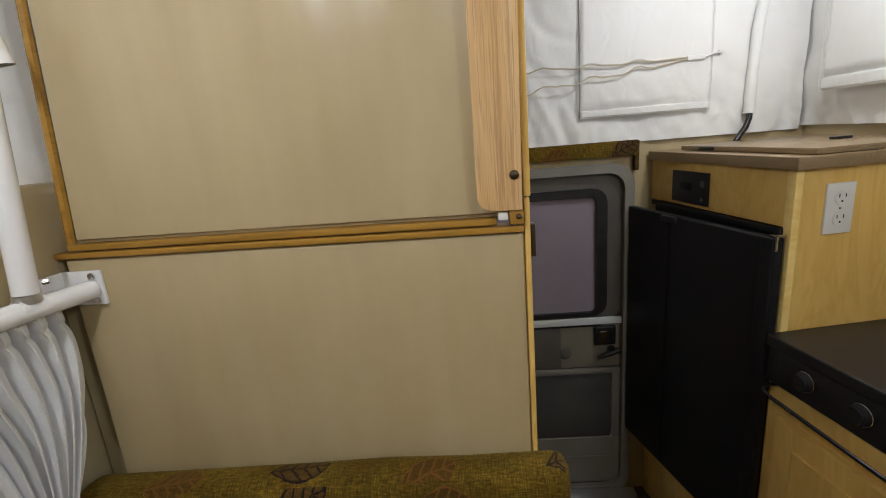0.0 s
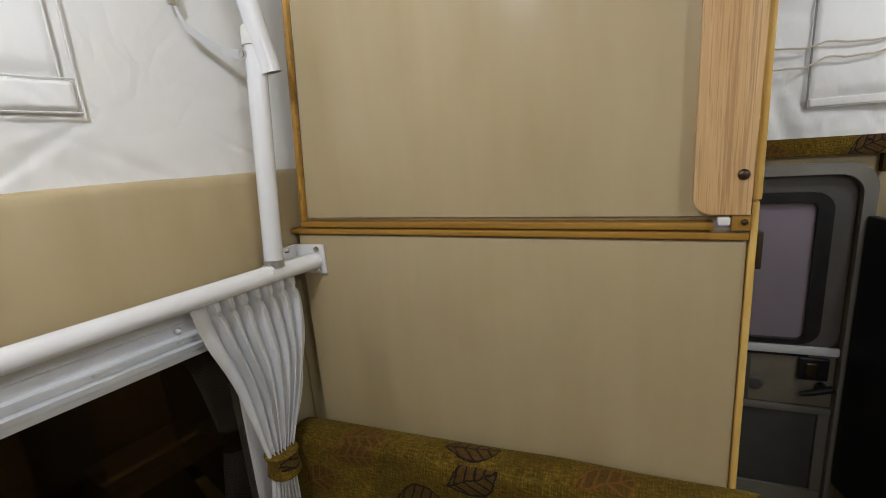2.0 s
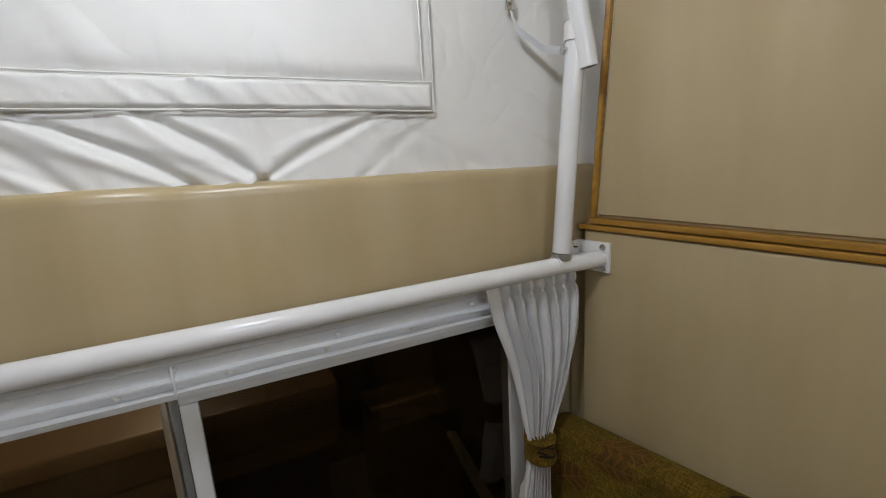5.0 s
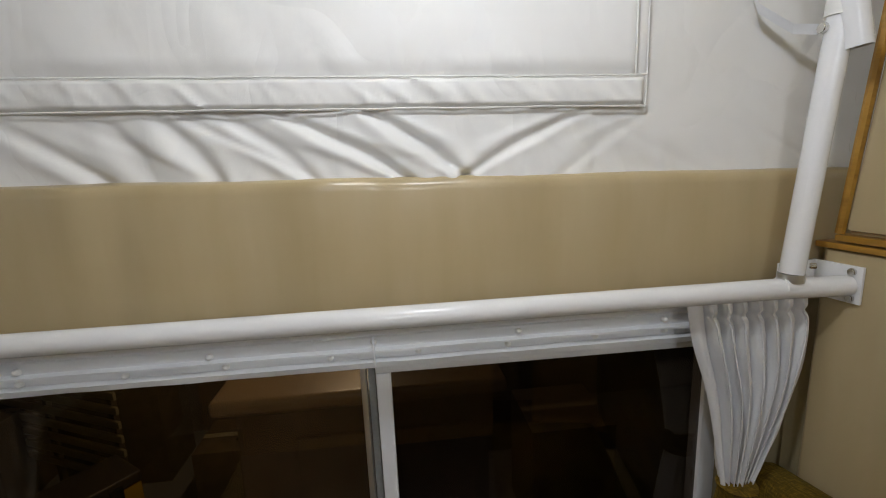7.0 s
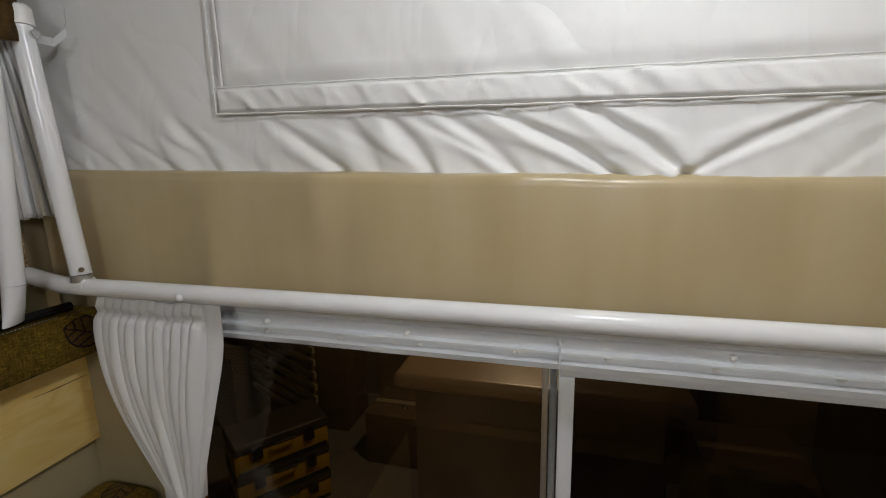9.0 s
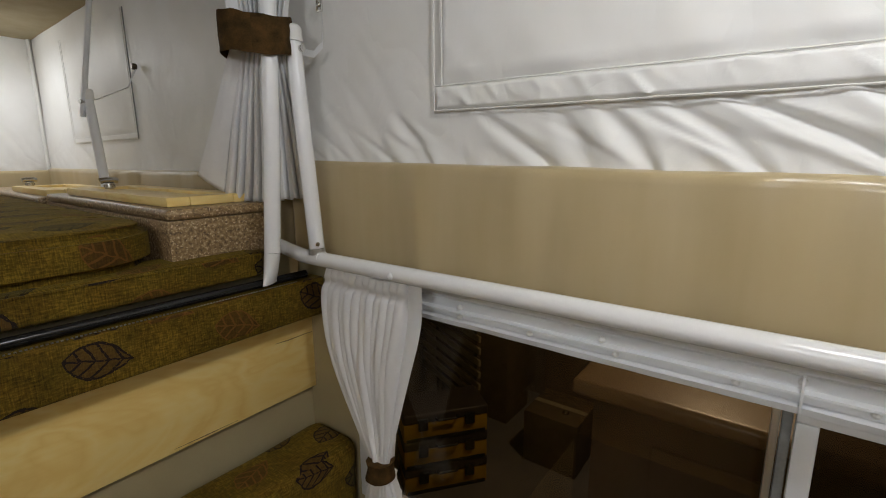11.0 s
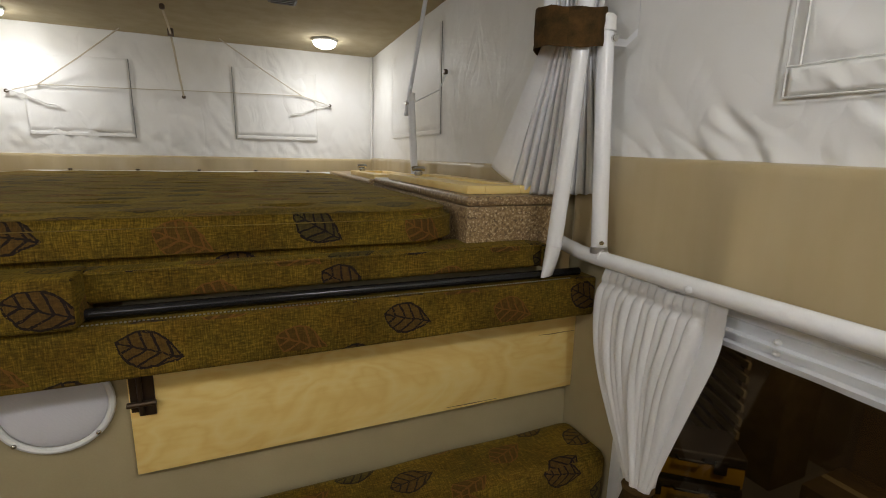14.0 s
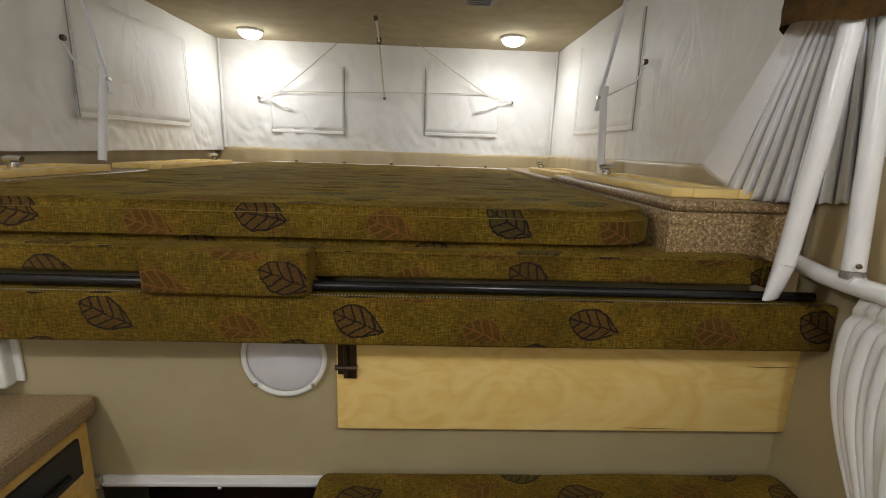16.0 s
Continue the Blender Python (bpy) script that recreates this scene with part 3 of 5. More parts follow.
# ---------------------------------------------------------------- window flaps sewn to the cloth
def flap(name, o, across, out, w, z0, z1, label, hem=0.044, zip_far=False, depth=0.0035, tilt=0.0):
    """A cloth window flap: sheet, hem band along the bottom, piping at its edges. o: lower corner, across and out: plan directions."""
    o, across, out = Vector((*o, 0)), Vector((*across, 0)).normalized(), Vector((*out, 0)).normalized()
    th = thing(name, o + Vector((0, 0, z0)), label, "window flap", "sewn window flaps")

    def face(u0, u1, a, b, d0, d1, nu, nv, wr):
        bm = bmesh.new()
        uvl = bm.loops.layers.uv.new("UVMap")
        g = []
        for j in range(nv + 1):
            row = []
            for i in range(nu + 1):
                u, z = u0 + (u1 - u0) * i / nu, a + (b - a) * j / nv
                e = min(i, nu - i, j, nv - j)
                k = 0.0 if e == 0 else 1.0
                p = o + across * u + out * (d0 * (1 - k) + k * (d1 + wr(u, z))) + Vector((0, 0, z + tilt * (1 - 2 * u / w)))
                row.append(bm.verts.new(p))
            g.append(row)
        for j in range(nv):
            for i in range(nu):
                f = bm.faces.new((g[j][i], g[j][i + 1], g[j + 1][i + 1], g[j + 1][i]))
                for l, (di, dj) in zip(f.loops, ((0, 0), (1, 0), (1, 1), (0, 1))):
                    l[uvl].uv = (u0 + (u1 - u0) * (i + di) / nu, a + (b - a) * (j + dj) / nv)
        bmesh.ops.recalc_face_normals(bm, faces=bm.faces[:])
        if bm.faces[len(bm.faces) // 2].normal.dot(out) < 0:
            bmesh.ops.reverse_faces(bm, faces=bm.faces[:])
        return bm
    sd = o.x * 3 + o.y
    part("panel", face(0.012 if w > 0.9 else 0.004, w - (0.012 if w > 0.9 else 0.004), z0 + hem, z1, -0.004, depth, 120 if w > 0.9 else 60, 30, lambda u, z: 0.005 * noise.noise((u * 4, z * 5, sd)) + 0.008 * (max(0, noise.noise((u * 20 + z * 14, z * 5, sd))) + 0.5 * max(0, noise.noise((u * 48 + z * 40, z * 9, sd + 4)))) * max(0, 1 - (z - z0 - hem) / 0.12)), CANVAS, th, angle=80)
    part("hem", face(0.002, w - 0.002, z0 + 0.0012, z0 + hem, -0.004, depth + (0.001 if w > 0.9 else 0.0004), 200 if w > 0.9 else 90, 10, lambda u, z: (0.0052 if w > 0.9 else 0.0012) * (max(0, noise.noise((u * 34 + z * 40, z * 26, sd + 2))) + 0.7 * max(0, noise.noise((u * 75 + z * 50, z * 30, sd + 7)))) + (0.0014 if w > 0.9 else 0.0003) * math.sin((z - z0) / hem * math.pi)), CANVAS, th, angle=80)
    dz = Vector((0, 0, 1))
    lift = out * (depth + (0.001 if w > 0.65 else -0.002))
    seams = [(o + dz * z0, o + across * w + dz * z0), (o + dz * (z0 + hem), o + across * w + dz * (z0 + hem)), (o + dz * z0, o + dz * z1), (o + across * w + dz * z0, o + across * w + dz * z1),
             (o + across * 0.016 + dz * (z0 + hem), o + across * 0.016 + dz * z1), (o + across * (w - 0.016) + dz * (z0 + hem), o + across * (w - 0.016) + dz * z1)]
    for k, (a, b) in enumerate(seams):
        if w < 0.65 and k > 3:
            continue
        pts = [a.lerp(b, i / 24) + lift + dz * tilt * (1 - 2 * (a.lerp(b, i / 24) - o).dot(across) / w) + dz * (0.0012 * noise.noise((i * 0.9, k, sd)) if k < 2 else 0.0) for i in range(25)]
        zipped = zip_far and k == (3 if zip_far == "far" else 2)
        part("zip" if zipped else "seam", tube(pts, 0.0019 if zipped else (0.0015 if w > 0.9 else 0.0009), 6), ZIP if zipped else PIPING, th)
    return th


flap("window_flap", (CX + 0.006, -0.300), (0, 1), (1, 0), 0.928, 1.474, 1.90, "large white cloth window flap with a wrinkled hem", 0.040, depth=0.0016, tilt=0.008)
flap("window_flap", (CX + 0.004, -2.20), (0, 1), (1, 0), 0.66, 1.477, 1.88, "white cloth window flap with a dark zip beside the bed", 0.02, "far", 0.0012)
flap("window_flap", (RX - 0.004, -2.25), (0, 1), (-1, 0), 0.73, 1.455, 1.86, "white cloth window flap with a dark zip beside the bed", 0.02, "far", 0.0012)
flap("window_flap", (0.193, NY + 0.004), (1, 0), (0, 1), 0.42, 1.450, 1.822, "white cloth window flap with a dark zip at the nose", 0.02, "near", 0.0012)
flap("window_flap", (-0.690, NY + 0.004), (1, 0), (0, 1), 0.426, 1.462, 1.828, "white cloth window flap with a dark zip at the nose", 0.02, "far", 0.0012)
bx = B12.to_3x3() @ Vector((1, 0, 0))
bn = B12.to_3x3() @ Vector((0, -1, 0))
p0 = B12 @ Vector((0.225, BY - 0.023, 0))
flap("window_flap", (p0.x, p0.y), (bx.x, bx.y), (bn.x, bn.y), 0.40, 1.408, 1.86, "white cloth window flap beside the rear door", 0.024, "near", 0.002)
ex = (Vector((RX, -0.70)) - Vector((c2.x, c2.y))).normalized()
p1 = Vector((c2.x, c2.y)) + ex * 0.13
flap("window_flap", (p1.x - 0.012, p1.y), (ex.x, ex.y), (ex.y, -ex.x), 0.70, 1.43, 1.88, "white cloth window flap above the galley", 0.035)

# seams where cloth walls meet, at the corners
setting("trim_corner_nose_west", tube([(CX + 0.012, NY + 0.012, 1.37), (CX + 0.010, NY + 0.012, CEIL)], 0.008, 8), PIPING, "stitched cloth corner seam at the nose")
setting("trim_corner_nose_east", tube([(RX - 0.012, NY + 0.012, 1.36), (RX - 0.010, NY + 0.012, CEIL)], 0.008, 8), PIPING, "stitched cloth corner seam at the nose")

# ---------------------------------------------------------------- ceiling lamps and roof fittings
# The three domes off the nose are additions that carry the extra light.
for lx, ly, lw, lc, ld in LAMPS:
    t = thing("ceiling_light", (lx, ly, CEIL), "round white dome light on the beige ceiling, three of them added unseen", "ceiling light", "dome lights")
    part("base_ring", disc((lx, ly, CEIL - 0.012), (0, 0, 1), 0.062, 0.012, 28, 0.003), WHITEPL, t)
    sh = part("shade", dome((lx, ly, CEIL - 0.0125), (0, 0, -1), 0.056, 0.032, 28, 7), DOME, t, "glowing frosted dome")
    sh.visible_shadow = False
t = thing("roof_vent", (-0.46, -1.70, CEIL), "small grey vent on the beige ceiling", "vent")
part("frame", box(-0.52, -0.42, -1.80, -1.70, CEIL - 0.012, CEIL, 0.004), GREY, t)
for k in range(4):
    part("slat", box(-0.51, -0.43, -1.79 + k * 0.022, -1.78 + k * 0.022, CEIL - 0.016, CEIL - 0.0125), GREY, t)

# bungee between ceiling and nose, with its cords
t = thing("bungee_strap", (-0.03, -2.47, CEIL), "beige elastic strap from the ceiling to the nose cloth", "strap")
part("strap", tube([(-0.047, -2.05, CEIL - 0.014), (-0.035, -2.25, CEIL - 0.018), (-0.02, -2.45, CEIL - 0.022), (-0.026, -2.53, 1.80), (-0.034, NY + 0.02, 1.664)], 0.0045, 8), CORD, t)
part("hook", disc((-0.034, NY + 0.006, 1.660), (0, 1, 0), 0.010, 0.016, 12, 0.003), BRONZE, t)
part("hook", disc((-0.047, -2.05, CEIL - 0.02), (0, 0, 1), 0.010, 0.02, 12, 0.003), BRONZE, t)
part("buckle", box(-0.032, -0.008, -2.462, -2.438, CEIL - 0.034, CEIL, 0.004), BRONZE, t)


def cord_pair(name, top, hub, hook, low, label):
    t = thing(name, hook, label, "cord", "nose cords")
    part("cord", tube([top, tuple((Vector(top) + Vector(hub)) / 2 + Vector((0, 0.004, -0.006))), hub], 0.0028, 6), CORD, t)
    part("cord", tube([hub, hook], 0.0022, 6), CORD, t)
    a, b = Vector(hook), Vector(low)
    pts = [tuple(a.lerp(b, k / 10) + Vector((0, 0.004, 0.012 * math.sin(k * 0.63) * (1 - k / 14) + 0.003 * math.sin(k * 2.4)))) for k in range(11)]
    part("tie", tube(pts, [0.0035 + 0.0012 * math.sin(k * 1.7) for k in range(11)], 6), PIPING, t, "crumpled cloth tie")
    part("hook", disc((hook[0], NY + 0.005, hook[2]), (0, 1, 0), 0.009, 0.014, 12, 0.002), BRONZE, t)
    part("ring", disc((hub[0], NY + 0.012, hub[2]), (0, 1, 0), 0.008, 0.008, 12, 0.002), WHITEPL, t)
    return t


cord_pair("guy_line", (0.19, NY + 0.12, CEIL - 0.01), (0.551, NY + 0.02, 1.675), (0.669, NY + 0.014, 1.640), (0.475, NY + 0.014, 1.585), "thin beige cord tied to a hook on the nose cloth")
cord_pair("guy_line", (-0.22, NY + 0.12, CEIL - 0.01), (-0.613, NY + 0.02, 1.702), (-0.763, NY + 0.014, 1.661), (-0.545, NY + 0.014, 1.602), "thin beige cord tied to a hook on the nose cloth")
t = thing("tent_line", (-0.03, NY + 0.02, 1.69), "thin beige line stretched across the nose cloth", "cord")
part("line", tube([(0.551, NY + 0.02, 1.676), (0.25, NY + 0.018, 1.682), (-0.03, NY + 0.024, 1.690), (-0.3, NY + 0.018, 1.697), (-0.613, NY + 0.02, 1.704)], 0.002, 6), CORD, t)

# ---------------------------------------------------------------- sliding window
t = thing("window_1", (WX, 0.1, WIN[2]), "sliding window with dark panes in a white aluminium frame", "window", "", "structure")
part("window_frame", box(WX - 0.03, WX + 0.004, WIN[0], WIN[1], WIN[2], WIN[2] + 0.03, 0.003), ALU, t)
part("window_frame", box(WX - 0.03, WX + 0.004, WIN[0], WIN[0] + 0.03, WIN[2] + 0.031, WIN[3], 0.003), ALU, t)
part("window_frame", box(WX - 0.03, WX + 0.004, WIN[1] - 0.03, WIN[1], WIN[2] + 0.031, WIN[3], 0.003), ALU, t)
part("track", box(WX - 0.022, WX + 0.0, 0.205, 0.214, WIN[2] + 0.031, WIN[3] - 0.001, 0.002), BAREALU, t, "bare aluminium channel")
part("track", box(WX - 0.026, WX - 0.008, 0.216, 0.227, WIN[2] + 0.031, WIN[3] - 0.001, 0.002), ZIP, t, "dark rubber channel")
sash = part("sash", box(WX - 0.012, WX + 0.006, 0.229, 0.252, WIN[2] + 0.031, 1.087, 0.003), ALU, t, "white sliding sash rail")
part("sash", box(WX - 0.012, WX + 0.006, 0.229, WIN[1] - 0.031, 1.0875, 1.0995, 0.002), ALU, t, "white sliding sash rail")
g1 = part("pane", box(WX - 0.022, WX - 0.018, WIN[0] + 0.03, 0.205, WIN[2] + 0.03, WIN[3]), WINGLASS, t, "dark tinted glass pane")
g2 = part("pane", box(WX - 0.008, WX - 0.004, 0.252, WIN[1] - 0.03, WIN[2] + 0.03, 1.0875), DARKGLASS, sash, "dark tinted glass pane")
g1.visible_shadow = g2.visible_shadow = False
# the ribbed rail above the panes, with its rivets
t = thing("curtain_rail", (WX, 0.1, 1.10), "ribbed white aluminium rail riveted above the window", "rail")
rail = bmesh.new()
prof = [(0.0, 1.180), (0.006, 1.180), (0.006, 1.152), (0.010, 1.1505), (0.010, 1.1485), (0.001, 1.1465), (0.001, 1.131), (0.012, 1.1295), (0.012, 1.1265), (0.001, 1.1245), (0.001, 1.1130), (0.013, 1.1110), (0.010, 1.1015), (0.0, 1.1015)]
cols = []
for k in range(61):
    y = WIN[0] + (WIN[1] - WIN[0]) * k / 60
    cols.append([rail.verts.new((WX + 0.004 + px + (0.0024 * noise.noise((y * 12, pz * 60, 0)) if px else 0), y, pz)) for px, pz in prof])
for a, b in zip(cols, cols[1:]):
    for i in range(len(prof) - 1):
        rail.faces.new((a[i], b[i], b[i + 1], a[i + 1]))
bmesh.ops.recalc_face_normals(rail, faces=rail.faces[:])
part("rail", rail, ALU, t, angle=30)
part("joint_plate", box(WX + 0.002, WX + 0.0180, 0.2285, 0.2315, 1.104, 1.150, 0.0006), ALU, t)
for ry, rz in ((-0.265, 1.136), (-0.265, 1.118), (-0.125, 1.118), (-0.007, 1.136), (0.014, 1.119), (0.164, 1.120), (0.230, 1.140), (0.296, 1.121), (0.435, 1.120), (0.452, 1.139), (0.575, 1.121), (0.690, 1.139), (0.690, 1.122)):
    part("rivet", dome((WX + 0.0055, ry, rz), (1, 0, 0.15), 0.0052, 0.0100, 12, 5), WHITEPL, t)

# ---------------------------------------------------------------- tube rail and lift posts
PX, PZ = -0.95, 1.205
pend = C9 @ Vector((-0.785, PY - 0.006, 0))
t = thing("tube_rail", (PX, 0.1, PZ), "white enamelled steel tube running along the side wall", "tube rail")
part("tube", tube([(PX - 0.026, -0.732, PZ + 0.006), (PX - 0.012, -0.67, PZ + 0.003), (PX - 0.002, -0.61, PZ), (PX, -0.56, PZ), (PX, 0.1, PZ), (PX, 0.82, PZ), (pend.x, pend.y, PZ)], 0.0150, 20), WHITEPAINT, t)
part("weld", tube([(PX, 0.808, PZ + 0.003), (PX, 0.838, PZ + 0.003)], 0.0154, 14), WHITEPAINT, t)
part("weld", tube([(PX, -0.577, PZ + 0.003), (PX, -0.547, PZ + 0.003)], 0.0154, 14), WHITEPAINT, t)
part("bolt", dome((PX + 0.014, -0.346, PZ - 0.002), (1, 0, 0.2), 0.007, 0.005, 10, 4), WHITEPAINT, t)
bk = box(-0.832, -0.768, PY - 0.006, PY - 0.001, 1.180, 1.234, 0.001)
brk = part("bracket", bk, WHITEPAINT, t, "white bolted corner plate", C9)
part("bracket", box(-0.836, -0.831, PY - 0.075, PY - 0.002, 1.180, 1.234, 0.001), WHITEPAINT, t, "white bolted corner plate", C9)
for bxx, bzz in ((-0.780, 1.226), (-0.779, 1.188)):
    part("bolt", disc((bxx, PY - 0.0065, bzz), (0, -1, 0), 0.006, 0.005, 6, 0.001), CHROME, t, "", C9)
part("bolt", disc((-0.8305, PY - 0.055, 1.222), (1, 0, 0), 0.006, 0.005, 6, 0.001), CHROME, t, "", C9)


def lift_post(y, top, label, lean):
    t = thing("lift_post", (PX, y, PZ + 0.015), label, "post", "lift posts")
    part("sleeve", tube([(PX, y, PZ + 0.010), (PX, y, PZ + 0.022)], 0.0165, 18), BAREALU, t)
    part("tube", tube([(PX, y, PZ + 0.0225), (PX + 0.004, y + lean * 0.93, top - 0.03)], 0.0155, 20), WHITEPAINT, t)
    part("cap", tube([(PX + 0.004, y + lean * 0.935, top - 0.0295), (PX + 0.004, y + lean * 0.99, top - 0.004), (PX + 0.004, y + lean, top)], [0.0185, 0.0185, 0.015], 20), WHITEPL, t, "white plastic end cap")
    part("screw", disc((PX + 0.010, y + 0.016, PZ + 0.034), (0.6, 0.8, 0), 0.0045, 0.008, 8, 0.001), CHROME, t)
    sg = 1 if lean < 0 else -1
    part("bolt", disc((PX - 0.001, y + lean * 0.9 + sg * 0.015, top - 0.042), (0, sg, 0), 0.007, 0.007, 8, 0.001), CHROME, t)
    part("bolt", disc((PX + 0.005, y + lean * 0.9 - sg * 0.014, top - 0.044), (0.3, -sg, 0), 0.006, 0.010, 8, 0.001), CHROME, t)
    return t


lift_post(0.823, 1.590, "white enamelled lift post with a plastic cap beside the panel", 0.028)
lift_post(-0.562, 1.652, "white enamelled lift post with a plastic cap beside the bed", -0.032)


def lift_arm(points, label, flat_end):
    t = thing("lift_tube", points[0], label, "tube", "lift arms")
    n = len(points)
    fl = [0.22, 0.6] + [1.0] * (n - 2) if flat_end else [1.0] * n
    rs = [0.0245, 0.0195] + [0.0155] * (n - 2) if flat_end else [0.0155] * n
    if flat_end:
        part("tube", tube(points[2:], rs[2:], 20), WHITEPAINT, t, "", None, 60)
        part("flattened_end", tube(points[:3], rs[:3], 20, None, fl[:3]), WHITEPAINT, t, "crimped flat tube end", None, 60)
        part("bolt", disc(Vector(points[0]) + Vector((0.008, 0.008, 0.016)), (0.7, 0.7, 0), 0.005, 0.005, 10, 0.001), CHROME, t)
    else:
        part("tube", tube(points, rs, 20, None, fl, False), WHITEPAINT, t, "", None, 60)
    if not flat_end:
        d = (Vector(points[1]) - Vector(points[0])).normalized()
        # black disc just inside the end paints the hollow's darkness
        part("bore_shade", disc(Vector(points[0]) + d * 0.003, d, 0.0148, 0.002, 18), BLACK, t, "black disc standing in for the shade inside the open tube")
    return t


lift_arm([(-0.928, 0.859, 1.520), (-0.936, 0.846, 1.60), (-0.947, 0.827, 1.72), (-0.956, 0.814, CEIL)], "white lift arm tube with an open end hanging beside the post", False)
lift_arm([(-0.876, -0.622, 1.160), (-0.878, -0.618, 1.185), (-0.8805, -0.612, 1.225), (-0.889, -0.600, 1.42), (-0.900, -0.599, 1.62), (-0.905, -0.599, 1.72), (-0.91, -0.60, CEIL)], "white lift arm tube with a flattened end beside the bed", True)


def web_strap(points, label, w=0.0065):
    t = thing("web_strap", points[0], label, "strap", "webbing straps")
    bm = bmesh.new()
    rows = []
    for i, p in enumerate(points):
        rows.append([bm.verts.new(Vector(p) + Vector((0, 0, w))), bm.verts.new(Vector(p) - Vector((0, 0, w)))])
    for a, b in zip(rows, rows[1:]):
        bm.faces.new((a[0], a[1], b[1], b[0]))
    bmesh.ops.solidify(bm, geom=bm.faces[:], thickness=0.0018)
    part("webbing", bm, CURTAIN, t, "", None, 60)
    a = Vector(points[0])
    part("washer", box(a.x - 0.001, a.x + 0.004, a.y - 0.008, a.y + 0.008, a.z - 0.012, a.z + 0.012, 0.002), CHROME, t)
    part("screw", dome((a.x + 0.004, a.y, a.z), (1, 0, 0), 0.006, 0.004, 12, 4), CHROME, t)
    return t


web_strap([(CX + 0.012, 0.766, 1.626), (CX + 0.014, 0.768, 1.612), (CX + 0.020, 0.775, 1.585), (PX - 0.030, 0.815, 1.555), (PX - 0.010, 0.833, 1.549)], "white webbing strap screwed to the cloth beside the post")
web_strap([(CX + 0.012, -0.577, 1.698), (CX + 0.016, -0.566, 1.660), (CX + 0.024, -0.560, 1.622), (PX - 0.028, -0.572, 1.604), (PX - 0.012, -0.588, 1.608)], "white webbing strap screwed to the cloth beside the post")


# folding roof lift beside the bed, one on either side
def roof_lift(s, x, y, xw, label):
    t = thing("roof_lift", (x, y, 1.335), label, "roof lift", "folding roof lifts")
    part("lower_arm", tube([(x + s * 0.006, y + 0.062, 1.320), (x, y, 1.585)], 0.0125, 16), WHITEPAINT, t)
    part("upper_arm", tube([(x + s * 0.018, y - 0.004, 1.530), (x - s * 0.044, y + 0.034, CEIL)], 0.0135, 12, None, [0.5, 0.5]), ALU, t, "flat aluminium upper bar")
    part("joint_cap", tube([(x, y, 1.578), (x, y - 0.003, 1.606)], 0.0155, 14), WHITEPL, t)
    part("bolt", disc((x + s * 0.012, y + 0.004, 1.572), (s, 0.3, 0), 0.008, 0.012, 10, 0.002), CHROME, t)
    hook = (xw, y - 0.03, 1.694)
    part("strap", tube([hook, (xw + s * 0.03, y - 0.03, 1.63), (x - s * 0.03, y - 0.03, 1.585), (x, y - 0.03, 1.58)], 0.005, 8, None, [0.4] * 4), CURTAIN, t)
    part("hook", disc(hook, (s, 0, 0), 0.010, 0.014, 12, 0.002), BRONZE, t)
    return t


roof_lift(1, -0.860, -1.452, CX + 0.008, "white folding roof lift arm beside the bed")
roof_lift(-1, 0.740, -1.450, RX - 0.008, "white folding roof lift arm beside the bed")


